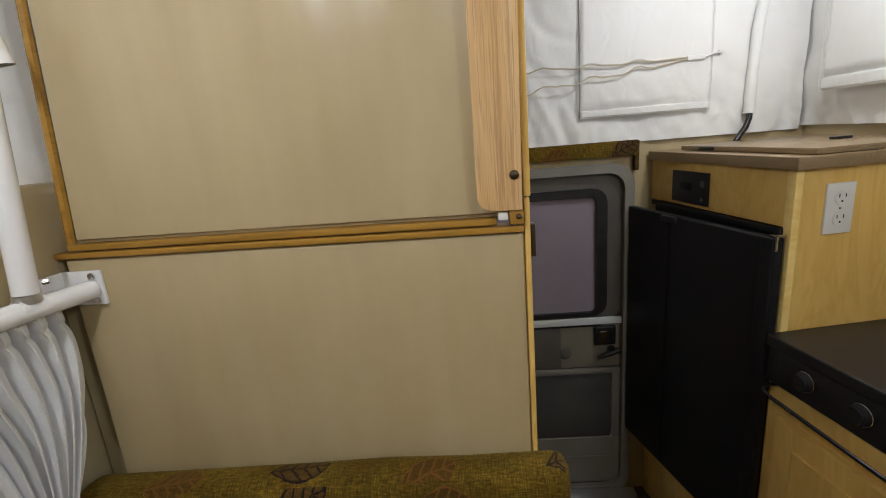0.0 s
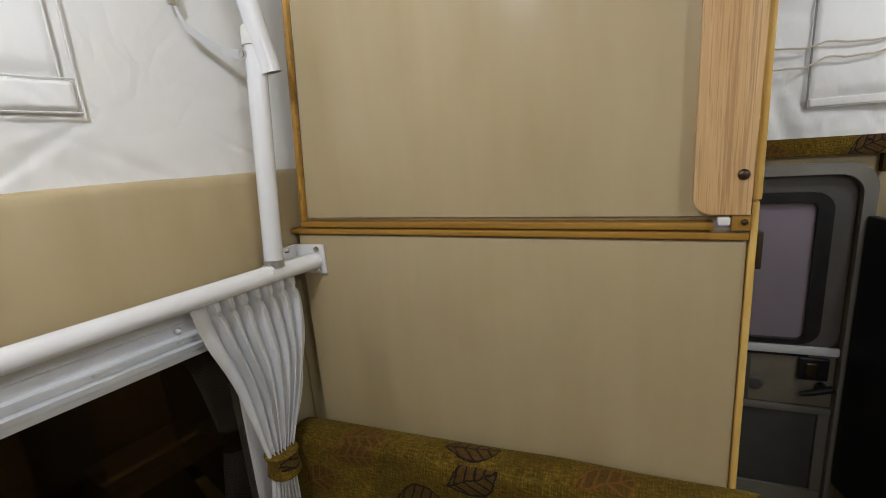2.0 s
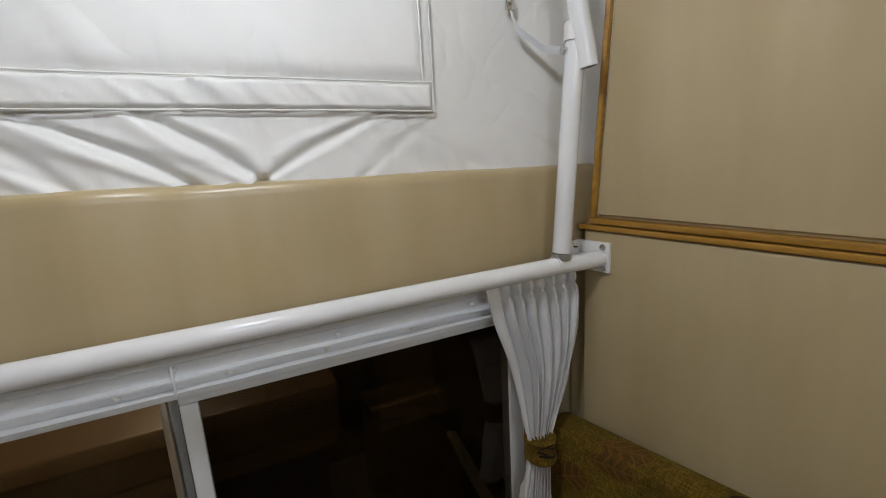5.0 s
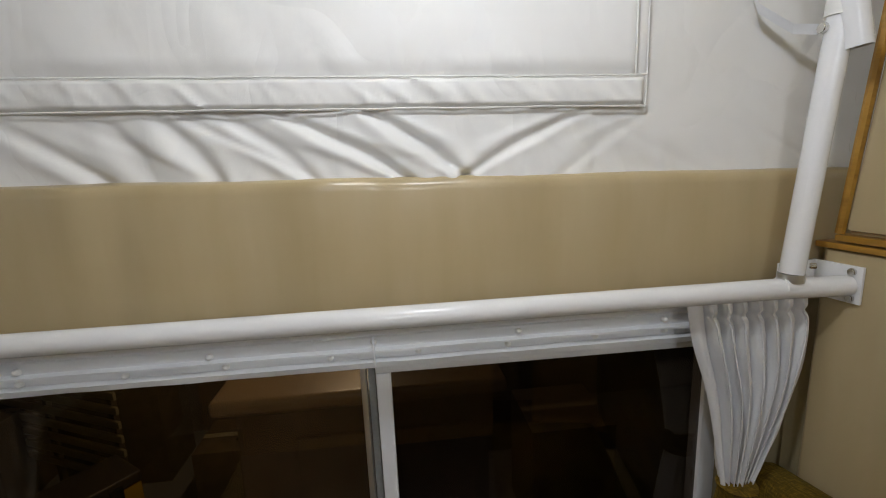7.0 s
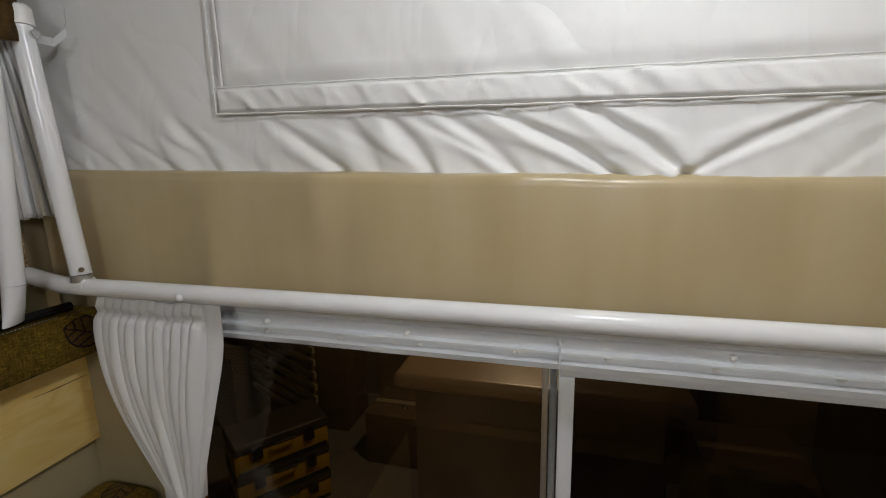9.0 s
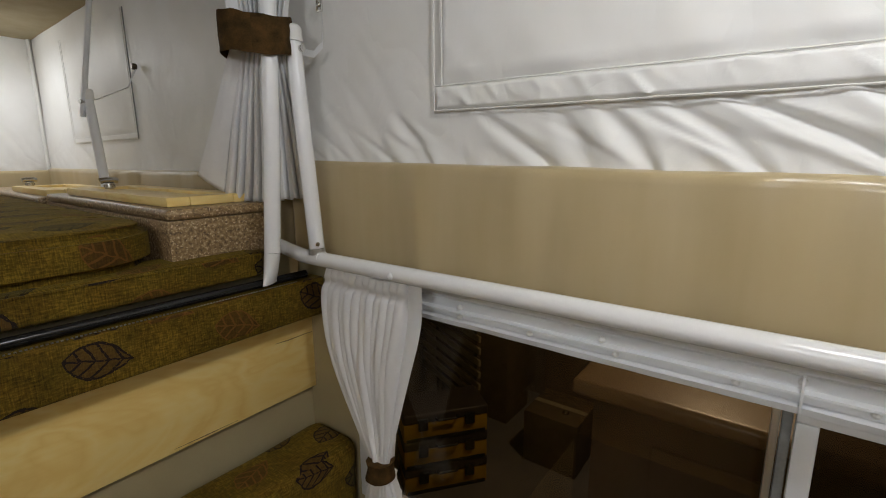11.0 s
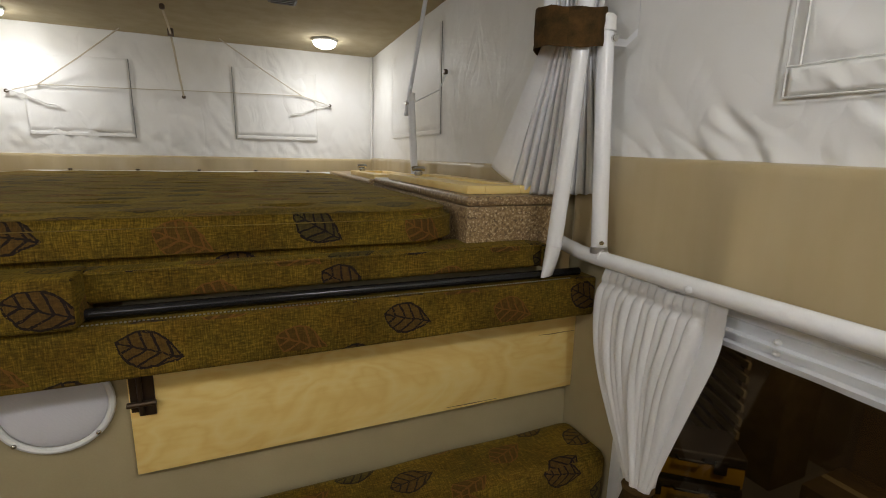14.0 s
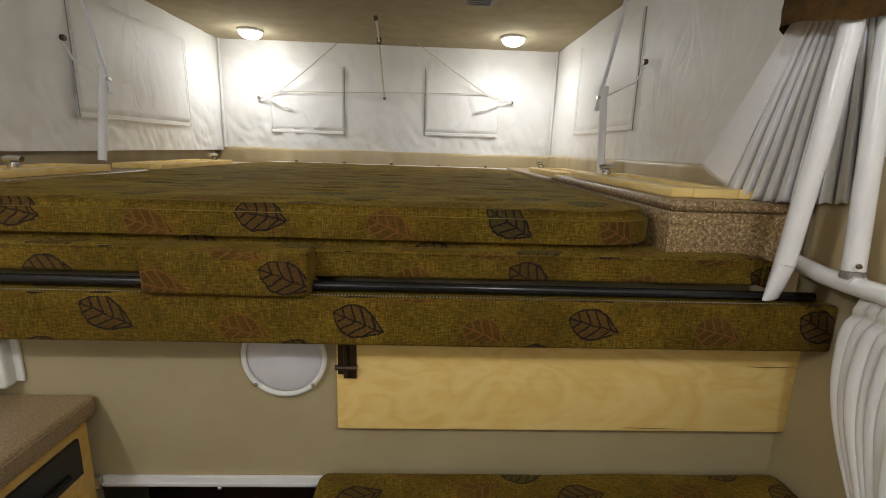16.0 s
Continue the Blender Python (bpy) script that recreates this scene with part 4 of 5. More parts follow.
# ---------------------------------------------------------------- curtains
def curtain(name, top, tie, low, x, pleats, bulge, seed, label, tie_at, smooth=0, tail=True, flat=0.13):
    """A pleated curtain gathered to a tie. top, tie, low: (y0, y1, z) at head, tie and hem."""
    th = thing(name, (x, (top[0] + top[1]) / 2, top[2]), label, "curtain", "white curtains")
    bm = bmesh.new()
    uvl = bm.loops.layers.uv.new("UVMap")
    nu, nv = pleats * 40, 70

    def body(levels, nv):
        rows = []
        for j in range(nv + 1):
            f = j / nv
            k = f * (len(levels) - 1)
            i0 = min(int(k), len(levels) - 2)
            w = k - i0
            a, b = levels[i0], levels[i0 + 1]
            before = levels[i0 - 1] if i0 else tuple(2 * p - q for p, q in zip(a, b))
            after = levels[i0 + 2] if i0 + 2 < len(levels) else tuple(2 * q - p for p, q in zip(a, b))
            y0, y1, z, amp = (0.5 * (2 * a[q] + (b[q] - before[q]) * w + (2 * before[q] - 5 * a[q] + 4 * b[q] - after[q]) * w ** 2
                                     + (3 * a[q] - before[q] - 3 * b[q] + after[q]) * w ** 3) for q in range(4))
            row = []
            for i in range(nu + 1):
                u = i / nu
                e = u if smooth < 0 else 1 - u
                pc = max(0.0, (e - flat) / (1 - flat))
                wob = noise.noise((u * 5, f * 1.6, seed))
                ph = math.pi * (pc * pleats + 0.6 * wob * min(1.0, f * 2))
                fold = math.floor(ph / math.pi)
                deep = 0.75 + 0.75 * noise.noise((fold * 1.7, f * 1.3, seed + 4))
                head = 0.55 + 0.45 * min(1.0, f / 0.08)
                if pc > 0:
                    d = amp * head * deep * 2.2 * (abs(math.sin(ph)) ** 0.7 - 0.5) - 0.019 * head * math.exp(-(math.sin(ph) / 0.26) ** 2)
                    sway = amp * 0.42 * math.sin(2 * ph + 0.6)
                else:
                    d = amp * (-0.55 + 0.35 * math.sin(math.pi * e / flat)) + 0.003 * wob
                    sway = 0.0
                pinch = -0.006 * math.exp(-((f - 0.13) / 0.035) ** 2) * (1 if pc > 0 else 0)
                row.append(bm.verts.new((x + d + pinch + 0.006 * wob * f, y0 + (y1 - y0) * u + sway, z - 0.006 * noise.noise((u * 4, 1, seed)))))
            rows.append(row)
        for a, b in zip(rows, rows[1:]):
            for i in range(nu):
                fc = bm.faces.new((a[i], a[i + 1], b[i + 1], b[i]))
                for l in fc.loops:
                    l[uvl].uv = (l.vert.co.y, l.vert.co.z)
    ym = (tie[0] + tie[1]) / 2
    mid = (top[0] * 0.45 + tie[0] * 0.55 - bulge[0], top[1] * 0.45 + tie[1] * 0.55 + bulge[1], (top[2] * 0.5 + tie[2] * 0.5), 0.014)
    up = (top[0] * 0.85 + tie[0] * 0.15 - bulge[0] * 0.6, top[1] * 0.85 + tie[1] * 0.15 + bulge[1] * 0.6, top[2] * 0.8 + tie[2] * 0.2, 0.013)
    body([(top[0], top[1], top[2], 0.008), up, mid, (tie[0], tie[1], tie[2], 0.007)], nv)
    if tail:
        body([(tie[0], tie[1], tie[2] - 0.0005, 0.007), ((tie[0] + low[0]) / 2, (tie[1] + low[1]) / 2, (tie[2] + low[2]) / 2, 0.009), (low[0], low[1], low[2], 0.011)], 16)
    c = part("cloth", bm, CURTAIN, th, "", None, 80)
    sol = c.modifiers.new("thickness", "SOLIDIFY")
    sol.thickness = 0.0012
    if tie_at:
        tm = tube([(x, ym, tie[2] + 0.020), (x, ym, tie[2] + 0.005), (x, ym, tie[2] - 0.020)], [0.030, 0.026, 0.031], 16)
        for v in tm.verts:
            v.co += v.normal * 0.004 * noise.noise(v.co * 40)
        part("tie_back", tm, LEAF if tie_at == "leaf" else BROWNTIE, th, "brown cloth tie-back")
    return th


curtain("curtain", (0.683, 0.872, 1.186), (0.764, 0.806, 0.862), (0.735, 0.812, 0.70), -0.966, 7, (-0.004, 0.030), 3.0, "white pleated curtain gathered by a leaf-cloth tie beside the panel", "leaf", -1, True, 0.12)
curtain("curtain", (-0.556, -0.305, 1.184), (-0.440, -0.402, 0.775), (-0.47, -0.36, 0.66), -0.968, 12, (0.056, 0.012), 8.0, "white pleated curtain gathered by a brown cloth tie beside the bed", "brown", 1)
# the short curtain tied round the lift arm
th = thing("privacy_curtain", (-0.885, -0.60, 1.63), "white pleated curtain tied in a brown band beside the bed", "curtain", "white curtains")
bm = bmesh.new()
uvl = bm.loops.layers.uv.new("UVMap")


def flare(z0, z1, top0, top1, low0, low1, nv, pleats, hemdrop):
    """Pleated cloth between two plan lines, at z0 and at z1."""
    rows = []
    nu = pleats * 40
    top0, top1, low0, low1 = (Vector((*p, 0)) for p in (top0, top1, low0, low1))
    out = Vector((0.8, 0.6, 0))
    for j in range(nv + 1):
        f = j / nv
        row = []
        for i in range(nu + 1):
            u = i / nu
            s = 2 * u - 1
            pc = max(0.0, (u - 0.20) / 0.80)
            ph = pc * pleats + 0.10 * noise.noise((u * 6, f * 2, 8.8))
            k = ph - math.floor(ph)
            saw = (k / 0.72 if k < 0.72 else (1 - k) / 0.28)
            amp = (0.004 + 0.010 * f) * (0.8 + 0.5 * noise.noise((math.floor(ph) * 1.9, f, 2.2)))
            p = top0.lerp(top1, u).lerp(low0.lerp(low1, u), f)
            d = (amp * (saw ** 0.8 - 0.5) - (0.010 + 0.016 * f) * math.exp(-(min(k, 1 - k) / 0.13) ** 2) if pc > 0 else 0.006 * f * math.sin(u / 0.20 * math.pi) - 0.003) + 0.006 * noise.noise((u * 4, f * 2, 3.3))
            z = z0 + (z1 - z0) * f + hemdrop * f * (0.060 * max(0.0, -s - 0.35) / 0.65 + 0.012 * max(0.0, s) + 0.006 * (saw - 0.5) * (pc > 0))
            row.append(bm.verts.new(p + out * d + Vector((0, 0, z))))
        rows.append(row)
    for a, b in zip(rows, rows[1:]):
        for i in range(nu):
            fc = bm.faces.new((a[i], a[i + 1], b[i + 1], b[i]))
            for l in fc.loops:
                l[uvl].uv = (l.vert.co.y, l.vert.co.z)


flare(1.625, 1.312, (-0.868, -0.668), (-0.930, -0.600), (-0.878, -0.880), (-1.004, -0.618), 30, 10, 1.0)
flare(1.625, 1.93, (-0.868, -0.668), (-0.930, -0.600), (-0.885, -0.76), (-1.0, -0.62), 24, 10, 0.0)
c = part("cloth", bm, CURTAIN, th, "", None, 80)
c.modifiers.new("thickness", "SOLIDIFY").thickness = 0.0012
bm = bmesh.new()
rows = []
for j in range(9):
    z = 1.594 + 0.068 * j / 8
    row = []
    for k in range(36):
        a = 2 * math.pi * k / 36
        lr = 0.066 * (1 + 0.06 * noise.noise((math.cos(a) * 3, j * 0.5, 2))) * math.cos(a)
        dp = 0.056 * math.sin(a) * (1 + 0.08 * noise.noise((math.sin(a) * 3, j, 1)))
        row.append(bm.verts.new((-0.898 - 0.62 * lr + 0.78 * dp, -0.636 + 0.78 * lr + 0.62 * dp, z + 0.006 * math.cos(a * 2 + 1) + 0.005 * noise.noise((math.cos(a) * 2, j * 0.6, 5)))))
    rows.append(row)
for a, b in zip(rows, rows[1:]):
    for k in range(36):
        bm.faces.new((a[k], a[(k + 1) % 36], b[(k + 1) % 36], b[k]))
bmesh.ops.recalc_face_normals(bm, faces=bm.faces[:])
part("tie_back", bm, BROWNTIE, th, "dark brown cloth band", None, 70)

# ---------------------------------------------------------------- panel behind the rear bench
t = thing("partition_panel", (-0.48, PY, 0.0), "tall tan vinyl padded panel with golden wooden trim", "partition", "", "", C9)
part("backing", box(-0.868, -0.135, PY + 0.018, PY + 0.034, 0.02, 1.252), WALLTAN, t, "", C9)
low = box(-0.826, -0.1285, PY, PY + 0.017, 0.02, 1.252, 0.006, 3)
part("lower_pad", low, VINYL, t, "", C9)
bm = bmesh.new()
vs = []
for yy in (PY + 0.004, PY + 0.03):
    for xx, zz in ((-0.806, 1.2755), (-0.129, 1.2755), (-0.121, CEIL - 0.02), (-0.752, CEIL - 0.02)):
        vs.append(bm.verts.new((xx, yy, zz)))
for f in ((0, 1, 2, 3), (7, 6, 5, 4), (0, 4, 5, 1), (1, 5, 6, 2), (2, 6, 7, 3), (3, 7, 4, 0)):
    bm.faces.new([vs[i] for i in f])
bmesh.ops.recalc_face_normals(bm, faces=bm.faces[:])
bmesh.ops.bevel(bm, geom=bm.edges[:], offset=0.006, segments=3, affect="EDGES")
part("upper_pad", bm, VINYL, t, "", C9)
part("trim_strip", box(-0.836, -0.128, PY - 0.005, PY + 0.026, 1.2535, 1.2625, 0.002), STRIP, t, "golden wooden strip", C9)
part("trim_strip", box(-0.812, -0.165, PY - 0.003, PY + 0.026, 1.2650, 1.2745, 0.002), STRIP, t, "golden wooden strip", C9)
part("edge_strip", tube([(-0.811, PY + 0.006, 1.2755), (-0.760, PY + 0.006, CEIL - 0.02)], 0.0065, 8), STRIP, t, "golden wooden edge strip", C9)
part("edge_board", box(-0.1275, -0.1195, PY - 0.002, PY + 0.03, 0.02, 1.30, 0.002), MAPLE, t, "pale wooden edge", C9)
part("edge_board", box(-0.1275, -0.1180, PY - 0.002, PY + 0.03, 1.302, CEIL - 0.02, 0.002), MAPLE, t, "pale wooden edge", C9)
# rounded oak board with its plug
pts = []
for k in range(9):
    a = radians(180 + 90 * k / 8)
    pts.append((-0.168 + 0.022 * math.cos(a), 1.308 + 0.022 * math.sin(a)))
pts += [(-0.130, 1.286), (-0.1235, CEIL - 0.02), (-0.189, CEIL - 0.02)]
bm = bmesh.new()
A = [bm.verts.new((x, PY - 0.012, z)) for x, z in pts]
Bv = [bm.verts.new((x, PY + 0.003, z)) for x, z in pts]
for k in range(len(pts)):
    bm.faces.new((A[k], A[(k + 1) % len(pts)], Bv[(k + 1) % len(pts)], Bv[k]))
bm.faces.new(A)
bm.faces.new(Bv[::-1])
bmesh.ops.recalc_face_normals(bm, faces=bm.faces[:])
ob = part("oak_board", bm, OAK, t, "rounded oak board", C9)
part("plug", dome((-0.1395, PY - 0.0125, 1.333), (0, -1, 0), 0.0065, 0.004, 14, 4), BRONZE, t, "dark screw plug", C9)
part("latch", box(-0.163, -0.150, PY - 0.016, PY - 0.002, 1.2735, 1.283, 0.002), WHITEPL, t, "white plastic latch", C9)
part("screw", dome((-0.135, PY - 0.0105, 1.2765), (0, -1, 0), 0.004, 0.003, 10, 3), BRONZE, t, "", C9)
part("corner_block", box(-0.148, -0.1285, PY - 0.0085, PY + 0.02, 1.266, 1.285, 0.001), STRIP, t, "", C9)
part("strike", box(-0.119, -0.112, PY + 0.004, PY + 0.02, 1.215, 1.262, 0.002), BRONZE, t, "bronze strike plate", C9)

# rear bench with its back bolster
t = thing("rear_bench", (-0.5, 0.9, 0.0), "bench with a leaf-patterned upholstered back bolster", "bench", "upholstered benches", "", C9)
part("base", box(-0.82, -0.15, 0.62, PY - 0.004, 0.002, 0.36, 0.004), BIRCH, t, "", C9)
part("seat_cushion", cushion(-0.83, -0.14, 0.60, PY - 0.09, 0.362, 0.47), LEAF, t, "", C9)
bm = cushion(-0.868, -0.080, PY - 0.070, PY - 0.003, 0.475, 0.880, 0.028, 0.004)
for v in bm.verts:
    if v.co.z > 0.6:
        v.co.z += 0.036 * (v.co.x + 0.868) / 0.788
part("bolster", bm, LEAF, t, "", C9)
# front bench
t = thing("front_bench", (-0.55, -0.6, 0.0), "bench with a leaf-patterned upholstered back bolster", "bench", "upholstered benches")
part("base", box(-1.02, -0.16, FY + 0.004, -0.36, 0.002, 0.36, 0.004), BIRCH, t)
part("seat_cushion", cushion(-1.03, -0.15, -0.60, -0.34, 0.362, 0.47), LEAF, t)
part("bolster", cushion(-1.034, -0.082, FY + 0.022, -0.565, 0.475, 0.750, 0.030, 0.004), LEAF, t)

# ---------------------------------------------------------------- under the bed
t = thing("fold_down_table", (-0.6, FY, 0.84), "pale birch plywood table board folded against the wall", "table board")
part("board", box(-1.064, -0.119, FY + 0.002, FY + 0.017, 0.838, 1.060, 0.002), BIRCH, t)
SPLIT = mottled("split_in_birch", (0.16, 0.085, 0.03), (0.22, 0.12, 0.045), 0.8)
part("split", tube([(-0.935, FY + 0.0172, 0.985), (-0.97, FY + 0.0172, 0.9835), (-1.01, FY + 0.0172, 0.9842), (-1.045, FY + 0.0172, 0.9835)], [0.0003, 0.0011, 0.0008, 0.0003], 6), SPLIT, t, "dark split in the veneer")
part("split", tube([(-0.70, FY + 0.0172, 0.8455), (-0.76, FY + 0.0172, 0.8440), (-0.83, FY + 0.0172, 0.8432)], [0.0003, 0.0010, 0.0003], 6), SPLIT, t, "dark split in the veneer")
h1 = part("hinge", box(-0.158, -0.136, FY + 0.0175, FY + 0.021, 0.950, 1.05, 0.001), BRONZE, t, "bronze hinge leaf")
part("hinge", box(-0.134, -0.122, FY + 0.0175, FY + 0.0205, 0.958, 1.05, 0.001), BRONZE, t, "bronze hinge leaf")
part("hinge_pin", tube([(-0.160, FY + 0.026, 0.975), (-0.118, FY + 0.026, 0.975)], 0.005, 10), BRONZE, h1)
part("hinge_pin", tube([(-0.138, FY + 0.026, 0.955), (-0.138, FY + 0.026, 1.03)], 0.004, 10), BRONZE, h1)
t = thing("speaker", (-0.016, FY, 0.985), "round white loudspeaker grille on the front wall", "speaker")
part("rim", tube([(-0.016 + 0.078 * math.cos(a), FY + 0.006, 0.985 + 0.078 * math.sin(a)) for a in (2 * math.pi * k / 40 for k in range(41))], 0.0055, 8), WHITEPL, t)
gr = Nodes("speaker_mesh")
vec = gr.uv(1, 1, 1)
vor = gr.add("ShaderNodeTexVoronoi")
vor.inputs["Scale"].default_value, vor.inputs["Randomness"].default_value = 900.0, 0.0
gr.link(vec, vor.inputs["Vector"])
GRILLE = gr.done(gr.ramp(vor.outputs["Distance"], (0.25, (0.60, 0.59, 0.62)), (0.45, (0.76, 0.75, 0.78))), 0.45)
part("grille", dome((-0.016, FY + 0.003, 0.985), (0, 1, 0), 0.073, 0.012, 40, 6), GRILLE, t, "perforated white grille")
for a in (225, 315):
    part("screw", dome((-0.016 + 0.078 * math.cos(radians(a)), FY + 0.0125, 0.985 + 0.078 * math.sin(radians(a))), (0, 1, 0), 0.004, 0.003, 10, 3), CHROME, t)
t = thing("opening_rail", (0.15, FY, 0.70), "ribbed white rail along the top of the opening", "rail")
part("rail", box(-0.10, 0.36, FY + 0.001, FY + 0.010, 0.694, 0.718, 0.003), ALU, t)
part("rib", box(-0.10, 0.36, FY + 0.0105, FY + 0.014, 0.700, 0.706, 0.001), ALU, t)
part("rivet", dome((0.125, FY + 0.0145, 0.697), (0, 1, 0), 0.004, 0.003, 10, 3), WHITEPL, t)
part("end_cap", box(0.361, 0.385, FY + 0.001, FY + 0.016, 0.693, 0.719, 0.003), BAREALU, t)
t = thing("wall_switch_box", (0.53, FY, 0.93), "white plastic box on the front wall", "wall box")
part("cover", box(0.493, 0.60, FY + 0.002, FY + 0.032, 0.922, 1.02, 0.010, 3), WHITEPL, t)
part("back_plate", box(0.480, 0.61, FY + 0.001, FY + 0.008, 0.928, 1.03, 0.004), WHITEPL, t)

# bed front: skirt, black rod, upholstered ledge, block and mattress
t = thing("bed_front_board", (-0.3, -0.66, 1.045), "leaf-patterned upholstered board along the bed edge", "bed board")
part("skirt", cushion(-1.037, 0.86, -0.732, -0.655, 1.046, 1.136, 0.008, 0.0015), LEAF, t)
zp = bmesh.new()
for k in range(300):
    own_x = 0.8 - k * 0.0059
    box(own_x, own_x + 0.003, -0.6605, -0.6585, 1.1372, 1.1388, 0, 1, zp)
part("zip", zp, BAREALU, t, "fine metal zip along the edge")
t = thing("black_rod", (-0.3, -0.68, 1.148), "black steel rod along the bed edge", "rod")
part("rod", tube([(0.88, -0.676, 1.152), (-0.3, -0.676, 1.150), (-1.0, -0.676, 1.147)], 0.0085, 14), RODMAT, t)
t = thing("bed_ledge", (-0.3, -0.68, 1.16), "leaf-patterned upholstered ledge under the mattress", "bed board")
part("ledge", cushion(-0.905, 0.86, -0.80, -0.687, 1.162, 1.212, 0.010, 0.002), LEAF, t)
part("end_patch", cushion(-0.93, -0.907, -0.79, -0.684, 1.160, 1.208, 0.006, 0.001), LEAF, t)
part("welt", tube([(0.85, -0.6865, 1.2085), (-0.90, -0.6865, 1.2085)], 0.0028, 6), LEAF, t, "welt seam")
t = thing("block_cushion", (0.05, -0.66, 1.14), "small leaf-patterned block cushion over the black rod", "cushion")
part("cushion", cushion(-0.090, 0.187, -0.72, -0.640, 1.1385, 1.216, 0.010, 0.002), LEAF, t)
t = thing("mattress", (0.0, -1.5, 1.21), "olive leaf-patterned mattress with rounded corners", "mattress")
bm = bmesh.new()
x0, x1, y0, y1, z0, z1 = -0.742, 0.66, -2.47, -0.705, 1.2125, 1.288
MR = 0.14
bm = rounded_plate(x0, x1, y0, y1, MR, z0, z1)
bm.transform(Matrix(((1, 0, 0, 0), (0, 0, 1, 0), (0, 1, 0, 0), (0, 0, 0, 1))))
bmesh.ops.recalc_face_normals(bm, faces=bm.faces[:])
bmesh.ops.bevel(bm, geom=[e for e in bm.edges if abs(e.verts[0].co.z - e.verts[1].co.z) < 1e-5 and len(e.link_faces) == 2], offset=0.016, segments=3, affect="EDGES")
bm.faces.ensure_lookup_table()
for f in [f for f in bm.faces if len(f.verts) > 12 and f.normal.z > 0.5]:
    bmesh.ops.delete(bm, geom=[f], context="FACES_ONLY")
# the quilted top as a fine sheet that bellies up from the border
bmt = bmesh.new()
NXg, NYg = 110, 260
g = []
for j in range(NYg + 1):
    row = []
    for i in range(NXg + 1):
        px, py = x0 + 0.014 + (x1 - x0 - 0.028) * i / NXg, y0 + 0.014 + (y1 - y0 - 0.028) * j / NYg
        e = min(i, NXg - i, j, NYg - j)
        cx, cy = max(0, abs(px - (x0 + x1) / 2) - (x1 - x0) / 2 + MR), max(0, abs(py - (y0 + y1) / 2) - (y1 - y0) / 2 + MR)
        rr = math.hypot(cx, cy)
        if rr > MR - 0.014:
            s = (MR - 0.014) / rr
            px += math.copysign(cx * (1 - s), (x0 + x1) / 2 - px)
            py += math.copysign(cy * (1 - s), (y0 + y1) / 2 - py)
        z = z1 - 0.001 + (0.007 * min(1, e / 6) + 0.004 * noise.noise((px * 2.5, py * 2.5, 1)) + 0.0035 * noise.noise((px * 9, py * 22, 2)) - 0.022 * max(0.0, noise.noise((px * 6, py * 30, 6)) - 0.30)) * (1 if e else 0)
        row.append(bmt.verts.new((px, py, z)))
    g.append(row)
for j in range(NYg):
    for i in range(NXg):
        bmt.faces.new((g[j][i], g[j][i + 1], g[j + 1][i + 1], g[j + 1][i]))
box_uv(bm)
uvl = bm.loops.layers.uv.active
for f in bm.faces:
    for l in f.loops:
        l[uvl].uv = (l[uvl].uv.x - 0.17, l[uvl].uv.y - 0.028)
part("border", bm, LEAF, t)
part("top_cover", bmt, LEAF, t, "", None, 80)
# bolted strip at the head of the bed
t = thing("head_strip", (-0.05, -2.52, 1.27), "white strip with five dark bolts at the head of the bed", "strip")
part("strip", box(-0.76, 0.62, -2.56, -2.50, 1.19, 1.292, 0.006), WHITEPL, t)
for k in range(5):
    part("bolt", disc((-0.62 + 0.268 * k, -2.53, 1.2925), (0, 0, 1), 0.010, 0.008, 10, 0.002), BRONZE, t)


# side wings: laminate boxes with hatch lids
def wing(s, xin, xout, y0, y1, z1, label):
    t = thing("bed_side_box", ((xin + xout) / 2, y1, 1.19), label, "storage box", "bed side boxes")
    a, b = min(xin, xout), max(xin, xout)
    part("body", box(a, b, y0, y1 - 0.002, 1.186, z1 - 0.0225, 0.002), GRANITE, t)
    part("top", box(a - 0.001, b, y0, y1, z1 - 0.022, z1, 0.0105, 4), GRANITE, t, "rounded laminate top")
    return t


def hatch(s, xin, xout, y0, y1, z, knob, label):
    t = thing("hatch_lid", ((xin + xout) / 2, y1, z), label, "hatch lid", "wooden hatch lids")
    a, b = min(xin, xout), max(xin, xout)
    w = 0.045
    part("rail", box(a, a + w, y0, y1, z, z + 0.019, 0.003), BIRCH, t)
    part("rail", box(b - w, b, y0, y1, z, z + 0.019, 0.003), BIRCH, t)
    part("stile", box(a + w, b - w, y1 - w, y1, z, z + 0.019, 0.003), BIRCH, t)
    part("stile", box(a + w, b - w, y0, y0 + w, z, z + 0.019, 0.003), BIRCH, t)
    part("panel", box(a + w, b - w, y0 + w, y1 - w, z + 0.001, z + 0.011), BIRCH, t)
    k = Vector(knob)
    kn = part("knob", disc((k.x, k.y, z + 0.019), (0, 0, 1), 0.013, 0.014, 16, 0.003), CHROME, t, "plated latch knob")
    part("knob_cap", tube([(k.x - 0.020, k.y, z + 0.040), (k.x - 0.012, k.y, z + 0.042), (k.x + 0.012, k.y, z + 0.042), (k.x + 0.020, k.y, z + 0.040)], 0.008, 10), CHROME, kn, "plated latch knob")
    return t


